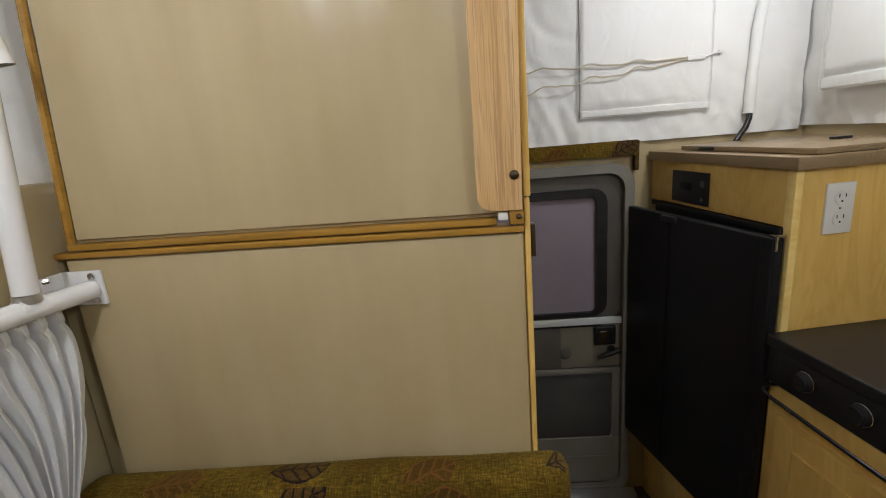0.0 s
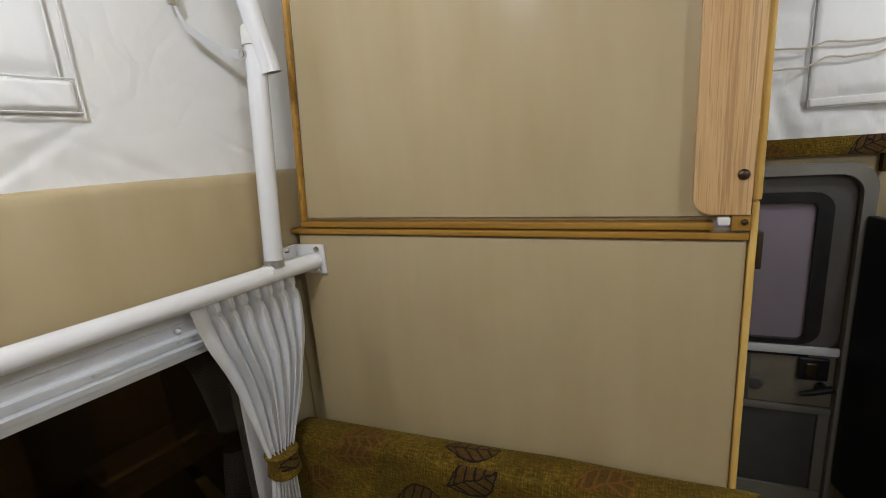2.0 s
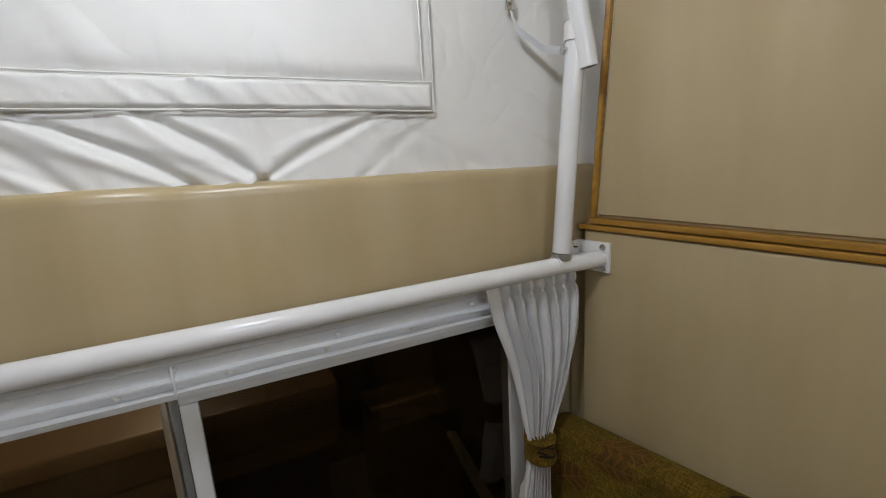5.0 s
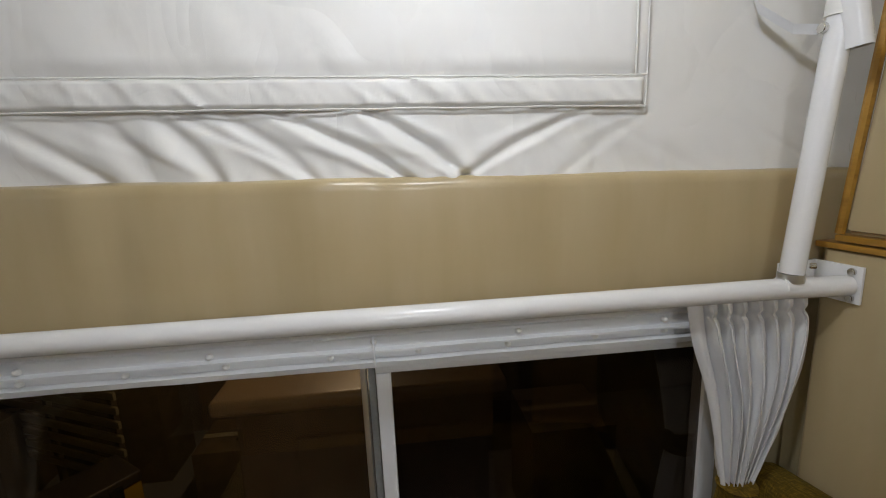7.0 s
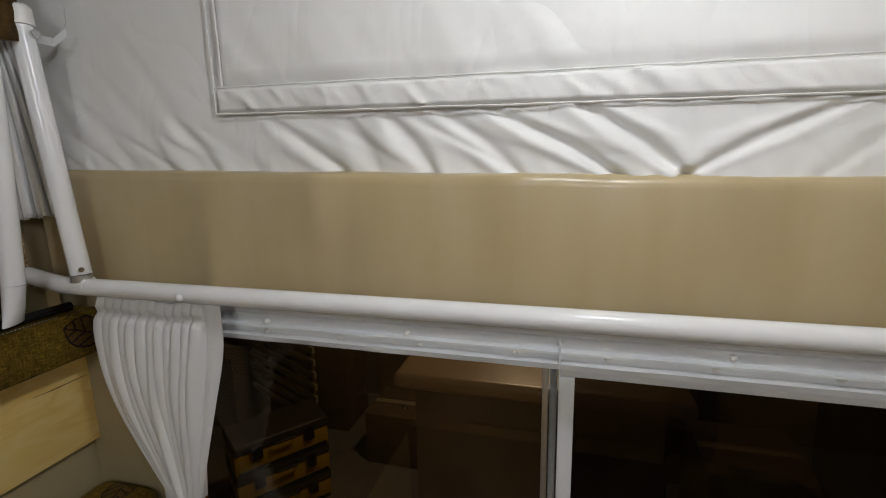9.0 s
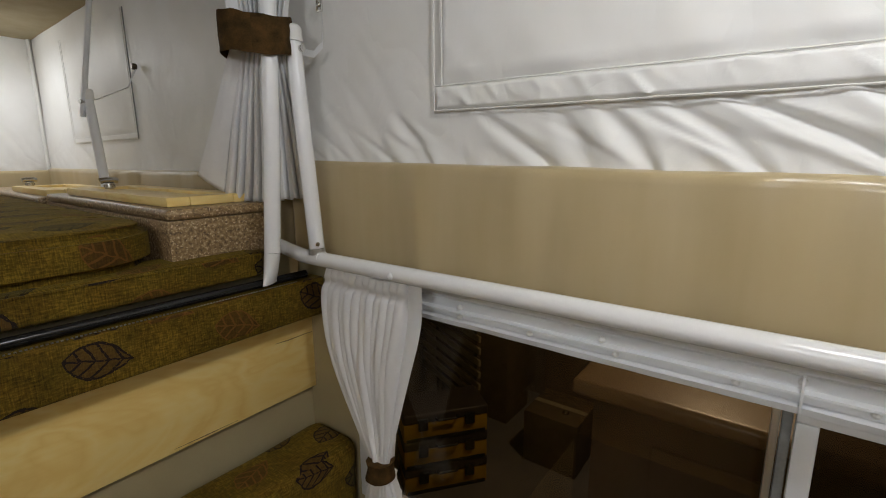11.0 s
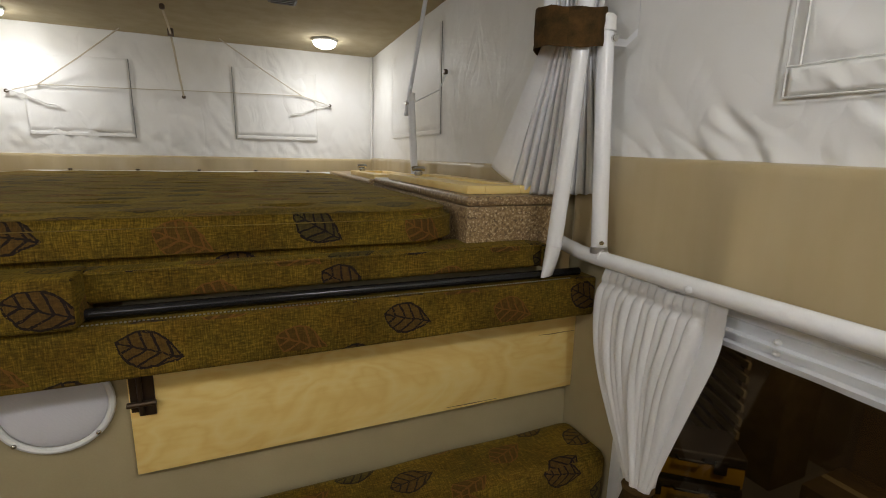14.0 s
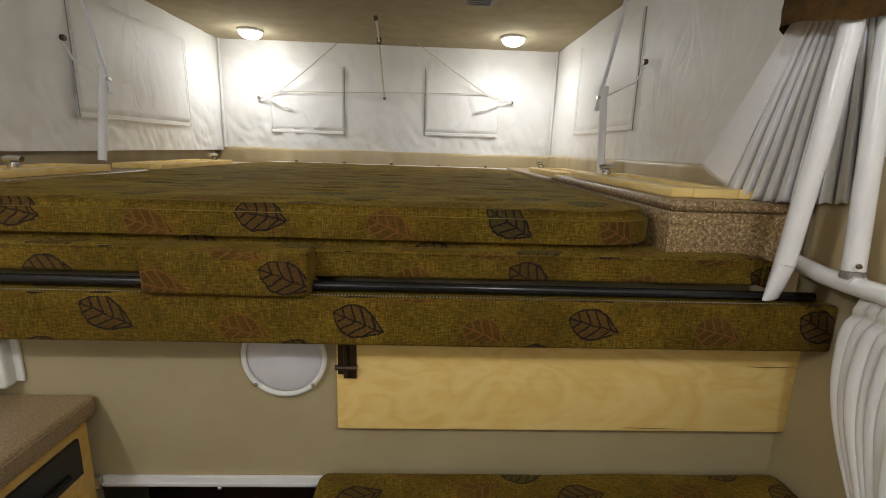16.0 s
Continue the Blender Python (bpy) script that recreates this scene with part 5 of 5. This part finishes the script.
wing(1, -0.747, -0.985, -1.545, -0.737, 1.312, "speckled brown laminate box beside the mattress")
wing(1, -0.735, -0.985, -2.50, -1.575, 1.300, "speckled brown laminate box beside the mattress")
wing(-1, 0.645, 0.875, -1.475, -0.737, 1.292, "speckled brown laminate box beside the mattress")
wing(-1, 0.635, 0.875, -2.50, -1.505, 1.285, "speckled brown laminate box beside the mattress")
hatch(1, -0.768, -0.950, -1.42, -0.785, 1.3125, (-0.822, -1.26), "pale wooden hatch lid with a plated latch on the box")
hatch(1, -0.762, -0.945, -2.04, -1.60, 1.3005, (-0.80, -1.97), "pale wooden hatch lid with a plated latch on the box")
hatch(-1, 0.678, 0.85, -1.34, -0.79, 1.2925, (0.72, -1.06), "pale wooden hatch lid with a plated latch on the box")
hatch(-1, 0.672, 0.85, -2.20, -1.60, 1.2855, (0.71, -2.10), "pale wooden hatch lid with a plated latch on the box")

# ---------------------------------------------------------------- galley: tall fridge cabinet
t = thing("fridge_cabinet", (GX + 0.2, GY, 0.0), "maple cabinet built round a black fridge", "cabinet", "", "", G20)
FA, FB, FZ0, FZ1 = GY + 0.022, 1.874, 0.27, 1.132
AJAR = G20 @ Matrix.Translation((GX - 0.0125, FA - 0.022, 0)) @ turned(5.0) @ Matrix.Translation((0.0125 - GX, 0.022 - FA, 0))
part("end_panel", box(GX + 0.004, GX + 0.50, GY, GY + 0.018, 0.0, 1.2635, 0.002), MAPLE, t, "", G20)
part("stile", box(GX - 0.002, GX + 0.016, GY - 0.001, FA, 0.0, 1.2635, 0.002), BIRCH, t, "pale edge stile", G20)
part("top_rail", box(GX, GX + 0.018, FA + 0.001, FB, FZ1 + 0.006, 1.2635, 0.001), MAPLE, t, "", G20)
part("bottom_rail", box(GX, GX + 0.018, FA + 0.001, FB, 0.0, FZ0 - 0.01, 0.001), MAPLE, t, "", G20)
part("cabinet_door", box(GX - 0.014, GX - 0.001, FA + 0.06, FB - 0.06, 0.03, FZ0 - 0.04, 0.003), MAPLE, t, "", G20)
part("back_panel", box(GX + 0.48, GX + 0.495, FA, FB, 0.0, 1.26), MAPLE, t, "", G20)
part("inner_panel", box(GX + 0.02, GX + 0.48, FB - 0.016, FB, 0.0, 1.26), MAPLE, t, "", G20)
t = thing("fridge_worktop", (GX + 0.2, GY, 1.264), "brown speckled laminate top above the fridge", "countertop", "", "", G20)
part("slab", box(GX - 0.016, GX + 0.52, GY - 0.016, FB - 0.002, 1.264, 1.291, 0.003), WORKTOP, t, "", G20)
t = thing("counter_cover", (GX + 0.3, GY, 1.291), "brown speckled laminate cover lying on the top", "cover board", "", "", G20)
part("board", box(GX + 0.03, GX + 0.52, GY - 0.008, FB - 0.10, 1.2925, 1.306, 0.003), WORKTOP, t, "", G20)
part("finger_slot", box(GX + 0.027, GX + 0.0305, GY + 0.30, GY + 0.36, 1.2945, 1.303, 0.001), BLACK, t, "dark finger slot", G20)
t = thing("counter_clip", (GX + 0.35, GY + 0.2, 1.306), "small black clip lying on the cover", "clip", "", "", G20)
part("clip", box(GX + 0.24, GX + 0.29, GY + 0.16, GY + 0.175, 1.3065, 1.313, 0.002), BLACK, t, "", G20)

t = thing("fridge", (GX, FA + 0.3, FZ0), "black built-in fridge with a chrome hinge", "fridge", "", "", G20)
part("body", box(GX + 0.002, GX + 0.46, FA + 0.004, FB - 0.02, FZ0, FZ1, 0.004), FRIDGE, t, "", G20)
fd = part("door", box(GX - 0.036, GX - 0.0125, FA - 0.022, FB - 0.004, FZ0 + 0.02, FZ1 - 0.012, 0.006, 3), FRIDGE, t, "black fridge door slightly ajar", AJAR)
part("moulding", box(GX - 0.0395, GX - 0.0365, FB - 0.205, FB - 0.190, FZ0 + 0.03, FZ1 - 0.022, 0.001), FRIDGE, fd, "raised vertical moulding", AJAR)
part("gasket", box(GX - 0.0122, GX - 0.004, FA + 0.02, FB - 0.03, FZ0 + 0.04, FZ1 - 0.03, 0.002), BLACK, fd, "black rubber gasket", AJAR)
part("door_edge", box(GX - 0.041, GX - 0.0365, FA - 0.020, FA + 0.012, FZ0 + 0.02, FZ1 - 0.012, 0.002), FRIDGE, fd, "black edge moulding", AJAR)
part("frame_rim", box(GX - 0.012, GX - 0.002, FA - 0.004, FA + 0.010, FZ0, FZ1 + 0.004, 0.002), FRIDGE, t, "black frame", G20)
part("frame_rim", box(GX - 0.012, GX - 0.002, FA + 0.0105, FB - 0.02, FZ1 - 0.010, FZ1 + 0.004, 0.002), FRIDGE, t, "black frame", G20)
part("hinge", box(GX - 0.034, GX - 0.010, FA - 0.022, FA - 0.004, FZ1 - 0.0115, FZ1 - 0.006, 0.001), CHROME, t, "chrome hinge plate", G20)
part("hinge_pin", tube([(GX - 0.034, FA - 0.024, FZ1 - 0.04), (GX - 0.034, FA - 0.024, FZ1 - 0.006)], 0.003, 8), CHROME, t, "chrome hinge pin", G20)
part("latch", box(GX - 0.05, GX - 0.036, FB - 0.24, FB - 0.18, FZ1 - 0.030, FZ1 - 0.012, 0.004), BLACK, fd, "black latch", AJAR)

t = thing("heater_control", (GX, 1.67, 1.147), "black heater control plate on the cabinet face", "control panel", "", "", G20)
part("plate", box(GX - 0.008, GX - 0.0015, 1.592, 1.752, 1.148, 1.239, 0.003), BLACK, t, "", G20)
part("button", disc((GX - 0.0085, 1.612, 1.208), (-1, 0, 0), 0.010, 0.003, 16, 0.001), CHROME, t, "grey oval button", G20)
part("button", disc((GX - 0.0085, 1.612, 1.165), (-1, 0, 0), 0.006, 0.003, 12, 0.001), GREY, t, "", G20)
part("display", box(GX - 0.0095, GX - 0.0082, 1.66, 1.71, 1.185, 1.208, 0.0005), FRIDGE, t, "", G20)

t = thing("wall_outlet", (0.83, GY, 1.12), "white double socket plate on the maple panel", "outlet", "", "", G20)
part("plate", box(0.799, 0.865, GY - 0.006, GY - 0.0005, 1.119, 1.229, 0.002, 2), WHITEPL, t, "", G20)
for zc in (1.197, 1.152):
    s = part("socket", disc((0.832, GY - 0.0062, zc), (0, -1, 0), 0.0165, 0.003, 20, 0.001), WHITEPL, t, "", G20)
    part("slot", box(0.8235, 0.8255, GY - 0.0098, GY - 0.0091, zc + 0.001, zc + 0.009), BLACK, s, "", G20)
    part("slot", box(0.8385, 0.8405, GY - 0.0098, GY - 0.0091, zc + 0.001, zc + 0.009), BLACK, s, "", G20)
    part("slot", disc((0.832, GY - 0.0091, zc - 0.007), (0, -1, 0), 0.0022, 0.0008, 8), BLACK, s, "", G20)
part("screw", dome((0.832, GY - 0.0062, 1.1745), (0, -1, 0), 0.003, 0.002, 8, 3), CHROME, t, "", G20)

# stove unit
t = thing("stove_cabinet", (GX, 1.1, 0.0), "maple cabinet under the black stove", "cabinet", "", "", G20)
part("face", box(GX - 0.016, GX + 0.002, 0.72, GY - 0.003, 0.0, 0.786, 0.002), MAPLE, t, "", G20)
d = part("cabinet_door", box(GX - 0.034, GX - 0.0165, 0.76, GY - 0.045, 0.10, 0.715, 0.003), MAPLE, t, "", G20)
part("door_panel", box(GX - 0.040, GX - 0.0345, 0.81, GY - 0.10, 0.15, 0.665, 0.005), MAPLE, d, "raised maple panel", G20)
part("side", box(GX + 0.003, GX + 0.45, 0.72, 0.735, 0.0, 0.786), MAPLE, t, "", G20)
t = thing("stove", (GX, 1.1, 0.787), "black gas stove with a folded lid and chrome-ringed knobs", "stove", "", "", G20)
part("body", box(GX - 0.030, GX + 0.45, 0.74, GY - 0.004, 0.788, 0.872, 0.004), BLACK, t, "", G20)
part("lid", box(GX - 0.036, GX + 0.45, 0.735, GY - 0.003, 0.8735, 0.902, 0.005, 3), BLACK, t, "", G20)
for ky in (1.222, 1.105, 0.98, 0.86):
    k = part("knob", disc((GX - 0.0305, ky, 0.838), (-1, 0, 0), 0.019, 0.020, 24, 0.003), BLACK, t, "", G20)
    part("knob_ring", tube([(GX - 0.0345, ky + 0.0205 * math.cos(a), 0.838 + 0.0205 * math.sin(a)) for a in (2 * math.pi * q / 24 for q in range(25))], 0.0016, 6), CHROME, k, "chrome ring", G20)
t = thing("towel_bar", (GX - 0.06, 1.1, 0.77), "thin black towel bar below the stove", "towel bar", "", "", G20)
part("bar", tube([(GX - 0.018, GY - 0.022, 0.782), (GX - 0.045, GY - 0.022, 0.783), (GX - 0.060, GY - 0.032, 0.780), (GX - 0.062, GY - 0.06, 0.776), (GX - 0.062, 0.80, 0.760), (GX - 0.045, 0.78, 0.760), (GX - 0.018, 0.78, 0.760)], 0.0042, 10), RODMAT, t, "", G20)

# worktop unit near the bed
t = thing("galley_cabinet", (0.62, 0.0, 0.0), "maple galley cabinet with a black vent panel", "cabinet")
part("face", box(0.372, 0.390, -0.722, 0.70, 0.0, 0.858, 0.002), MAPLE, t)
part("end_panel", box(0.391, 0.86, -0.722, -0.704, 0.0, 0.858, 0.002), MAPLE, t)
part("vent_panel", box(0.363, 0.3715, -0.690, -0.20, 0.755, 0.832, 0.004, 3), BLACK, t, "black vent panel")
part("vent_slot", tube([(0.360, -0.65, 0.778), (0.360, -0.25, 0.778)], 0.006, 8), RODMAT, t)
part("cabinet_door", box(0.355, 0.3715, -0.69, -0.22, 0.12, 0.72, 0.003), MAPLE, t)
part("door_panel", box(0.349, 0.3545, -0.63, -0.28, 0.18, 0.66, 0.005), MAPLE, t)
part("cabinet_door", box(0.355, 0.3715, -0.19, 0.30, 0.12, 0.82, 0.003), MAPLE, t)
t = thing("worktop", (0.62, 0.0, 0.860), "brown speckled laminate worktop with a rounded corner", "worktop")
part("slab", box(0.352, 0.87, -0.731, 0.74, 0.860, 0.902, 0.010, 4), WORKTOP, t)
part("edge_band", box(0.3495, 0.3525, -0.71, 0.72, 0.866, 0.896, 0.001), WORKTOP, t, "rounded laminate edge band")

# ---------------------------------------------------------------- rear entry door
t = thing("door_1", (0.12, BY, 0.02), "grey moulded entry door with a frosted window", "door", "", "structure", B12)
part("door_frame", rounded_plate(-0.16, 0.402, 0.0, 1.262, 0.07, BY - 0.022, BY - 0.002, (-0.125, 0.372, 0.03, 1.232, 0.055)), DOORTRIM, t, "pale grey rounded door frame", B12)
upper = part("leaf_upper", rounded_plate(-0.124, 0.371, 0.715, 1.231, 0.05, BY + 0.004, BY + 0.022, (-0.08, 0.316, 0.735, 1.180, 0.04)), GREY, t, "grey moulded surround", B12)
part("gasket", rounded_plate(-0.085, 0.320, 0.7305, 1.184, 0.050, BY - 0.006, BY + 0.008, (-0.05, 0.284, 0.745, 1.154, 0.022)), BLACK, upper, "black rubber gasket", B12)
part("pane", box(-0.06, 0.296, BY + 0.009, BY + 0.013, 0.735, 1.165), FROST, upper, "frosted lilac pane", B12)
part("bar", box(-0.124, 0.371, BY - 0.012, BY + 0.003, 0.700, 0.724, 0.004), ALU, t, "pale aluminium bar", B12)
lock = part("lock_panel", box(-0.124, 0.371, BY + 0.004, BY + 0.02, 0.527, 0.698, 0.003), LOCKTAN, t, "pale tan lock panel", B12)
part("dark_shutter", box(-0.122, 0.158, BY - 0.001, BY + 0.0035, 0.529, 0.688, 0.002), GREY, lock, "dark grey sliding shutter", B12)
part("finger_pull", dome((0.175, BY + 0.004, 0.585), (0, -1, 0), 0.022, 0.006, 20, 4), GREY, lock, "round finger pull", B12)
part("slot_strip", box(-0.122, 0.300, BY - 0.002, BY + 0.003, 0.689, 0.697, 0.002), BLACK, lock, "black rubber strip", B12)
part("mid_rail", box(-0.124, 0.371, BY - 0.006, BY + 0.003, 0.503, 0.526, 0.004), DOORTRIM, t, "pale grey rail", B12)
part("kick_panel", box(-0.124, 0.340, BY + 0.004, BY + 0.02, 0.232, 0.502, 0.003), DARKPANEL, t, "dark lower panel", B12)
part("side_stile", box(0.341, 0.371, BY - 0.002, BY + 0.02, 0.232, 0.502, 0.003), DOORTRIM, t, "pale grey stile", B12)
part("bottom_rail", box(-0.124, 0.371, BY - 0.002, BY + 0.02, 0.032, 0.231, 0.004), DOORTRIM, t, "pale grey bottom rail", B12)
part("bead", box(-0.10, 0.335, BY - 0.0055, BY - 0.0025, 0.145, 0.152, 0.001), DOORTRIM, t, "raised bead", B12)
latch = part("latch_plate", box(0.276, 0.352, BY - 0.010, BY + 0.003, 0.618, 0.690, 0.006, 3), BLACK, lock, "black paddle latch", B12)
part("latch_bar", box(0.292, 0.322, BY - 0.018, BY - 0.0105, 0.628, 0.676, 0.005, 3), BRONZE, lock, "brown latch paddle", B12)
part("latch_lever", tube([(0.362, BY - 0.014, 0.598), (0.335, BY - 0.022, 0.592), (0.305, BY - 0.024, 0.584), (0.284, BY - 0.020, 0.574)], [0.011, 0.010, 0.009, 0.006], 10), BLACK, lock, "black latch lever", B12)
part("lever_hub", disc((0.338, BY + 0.003, 0.598), (0, -1, 0), 0.014, 0.024, 14, 0.003), BLACK, lock, "black lever hub", B12)
part("sill", box(-0.16, 0.42, BY - 0.07, BY - 0.023, 0.002, 0.022, 0.004), BAREALU, t, "aluminium sill", B12)
t = thing("valance", (0.15, BY, 1.272), "leaf-patterned cloth valance above the entry door", "valance", "", "", B12)
part("board", box(-0.30, 0.405, BY - 0.030, BY - 0.0245, 1.283, 1.332, 0.002), LEAF, t, "", B12)
part("return_flap", box(0.398, 0.412, BY - 0.028, BY - 0.006, 1.235, 1.330, 0.003), BROWNTIE, t, "", B12)
part("button", dome((0.365, BY - 0.0305, 1.322), (0, -1, 0), 0.005, 0.004, 10, 3), BRONZE, t, "", B12)
t = thing("rear_tie_cord", (0.647, BY, 1.57), "beige cord stretched over the rear cloth to a hook", "cord", "", "", B12)
hk = (0.647, BY - 0.02, 1.570)
for ends, wave in ((((-0.05, BY - 0.05, 1.560), (0.545, BY - 0.03, 1.562)), 0.0045), (((-0.05, BY - 0.06, 1.485), (0.545, BY - 0.03, 1.557)), 0.0065)):
    a, b = Vector(ends[0]), Vector(ends[1])
    pts = [tuple(a.lerp(b, k / 30) + Vector((0, 0, wave * (math.sin(k * 0.9) + 0.5 * math.sin(k * 1.7 + 1)) * min(1, (30 - k) / 6)))) for k in range(31)]
    part("cord", tube(pts, 0.0027, 6), CORD, t, "", B12)
part("buckle", box(0.545, 0.60, BY - 0.034, BY - 0.026, 1.553, 1.567, 0.003), WHITEPL, t, "", B12)
part("webbing", tube([(0.60, BY - 0.03, 1.560), (0.625, BY - 0.026, 1.568), hk], 0.006, 8, None, [0.4] * 3), CURTAIN, t, "", B12)
part("hook", disc((0.647, BY - 0.012, 1.570), (0, -1, 0), 0.008, 0.014, 12, 0.002), CHROME, t, "", B12)
t = thing("black_cable", (0.72, BY - 0.03, 1.29), "black cable in a sleeve hanging down the rear cloth", "cable", "", "", B12)
part("cable", tube([(0.688, BY - 0.060, 1.300), (0.704, BY - 0.055, 1.322), (0.724, BY - 0.048, 1.345), (0.735, BY - 0.042, 1.368), (0.738, BY - 0.038, 1.388)], 0.0085, 10), RODMAT, t, "", B12)
part("sleeve", tube([(0.738, BY - 0.034, 1.384), (0.742, BY - 0.03, 1.50), (0.748, BY - 0.03, 1.62), (0.758, BY - 0.03, 1.70)], [0.017, 0.015, 0.016, 0.015], 14), CANVAS, t, "white cloth sleeve", B12, 70)
part("cable", tube([(0.758, BY - 0.03, 1.698), (0.766, BY - 0.03, 1.76), (0.77, BY - 0.03, CEIL)], 0.0075, 10), RODMAT, t, "", B12)

# ---------------------------------------------------------------- dim garage beyond the window
GZ = -1.35
t = thing("stored_counter", (-1.65, 0.17, GZ), "speckled brown counter on a wooden base outside the window", "counter")
part("slab", box(-2.05, -1.305, -0.150, 0.500, 0.880, 0.918, 0.016, 4), WORKTOP, t)
part("base", box(-2.00, -1.345, -0.110, 0.460, GZ, 0.879, 0.004), CARD, t, "brown wooden base")
part("base_door", box(-1.344, -1.330, 0.02, 0.42, GZ + 0.1, 0.80, 0.004), CARD, t)
MT = Matrix.Translation((-3.22, -1.98, GZ)) @ turned(52)
for k in range(3):
    t = thing("toolbox", (0, 0, 0.243 * k), "black and yellow plastic toolbox with latches", "toolbox", "stacked toolboxes", "", MT)
    z = 0.243 * k
    part("body", box(-0.18, 0.18, -0.36, 0.36, z, z + 0.155, 0.015, 2), YELLOW, t, "yellow plastic body", MT)
    lid = part("lid", box(-0.185, 0.185, -0.365, 0.365, z + 0.156, z + 0.240, 0.022, 3), LIDGREY, t, "dark grey lid", MT)
    for ly_ in (-0.2, 0.2):
        part("latch", box(0.181, 0.205, ly_ - 0.04, ly_ + 0.04, z + 0.10, z + 0.20, 0.006), BLACK, lid, "", MT)
    part("handle", tube([(0.186, -0.09, z + 0.19), (0.225, -0.08, z + 0.19), (0.225, 0.08, z + 0.19), (0.186, 0.09, z + 0.19)], 0.010, 10), BLACK, lid, "", MT)
    part("skirt", box(0.176, 0.192, -0.34, 0.34, z + 0.002, z + 0.03, 0.005), BLACK, t, "", MT)
t = thing("steel_fitting", (-4.0, -1.165, GZ + 0.5), "small shiny steel fitting lying on a carton", "fitting")
part("fitting", dome((-4.0, -1.165, GZ + 0.503), (0, 0, 1), 0.035, 0.035, 20, 8), plain("polished_steel", (0.8, 0.8, 0.8), 0.08, 1.0), t)
for bx_, by_, w_, d_, h_ in ((-4.4, -0.5, 0.6, 0.5, 0.75), (-4.5, -2.2, 0.5, 0.6, 1.1), (-4.3, -3.3, 0.6, 0.5, 0.8), (-4.1, -1.25, 0.5, 0.5, 0.5), (-4.5, 0.9, 0.6, 0.8, 1.3), (-3.4, 1.4, 0.6, 0.6, 0.9)):
    t = thing("cardboard_box", (bx_, by_, GZ), "worn brown cardboard box on the garage floor", "box", "cardboard boxes")
    part("carton", box(bx_ - w_ / 2, bx_ + w_ / 2, by_ - d_ / 2, by_ + d_ / 2, GZ, GZ + h_, 0.004), CARD, t)
    part("tape", box(bx_ - 0.03, bx_ + 0.03, by_ - d_ / 2 + 0.004, by_ + d_ / 2 - 0.004, GZ + h_ + 0.0005, GZ + h_ + 0.003), WALLTAN, t)
t = thing("slatted_crate", (-4.6, -3.0, GZ), "slatted wooden rack against the garage wall", "crate")
MS = Matrix.Translation((-4.15, -2.75, 0)) @ turned(-25)
for k in range(12):
    part("slat", box(-0.012, 0.012, -0.9, 0.9, GZ + 0.35 + 0.12 * k, GZ + 0.41 + 0.12 * k, 0.003), WALLTAN, t, "", MS)
for yy in (-0.8, 0.0, 0.8):
    part("post", box(-0.055, -0.013, yy - 0.025, yy + 0.025, GZ, GZ + 1.85, 0.003), CARD, t, "", MS)
# Unseen fitting added to carry the extra garage bulb.
t = thing("garage_fill_lamp", (-3.0, 0.0, 2.6), "dim bulb lamp added out of view on the garage ceiling", "lamp")
part("holder", disc((-3.0, 0.0, 2.54), (0, 0, 1), 0.06, 0.06, 16, 0.01), WHITEPL, t)
sh = part("bulb", dome((-3.0, 0.0, 2.539), (0, 0, -1), 0.05, 0.09, 16, 6), DOME, t)
sh.visible_shadow = False
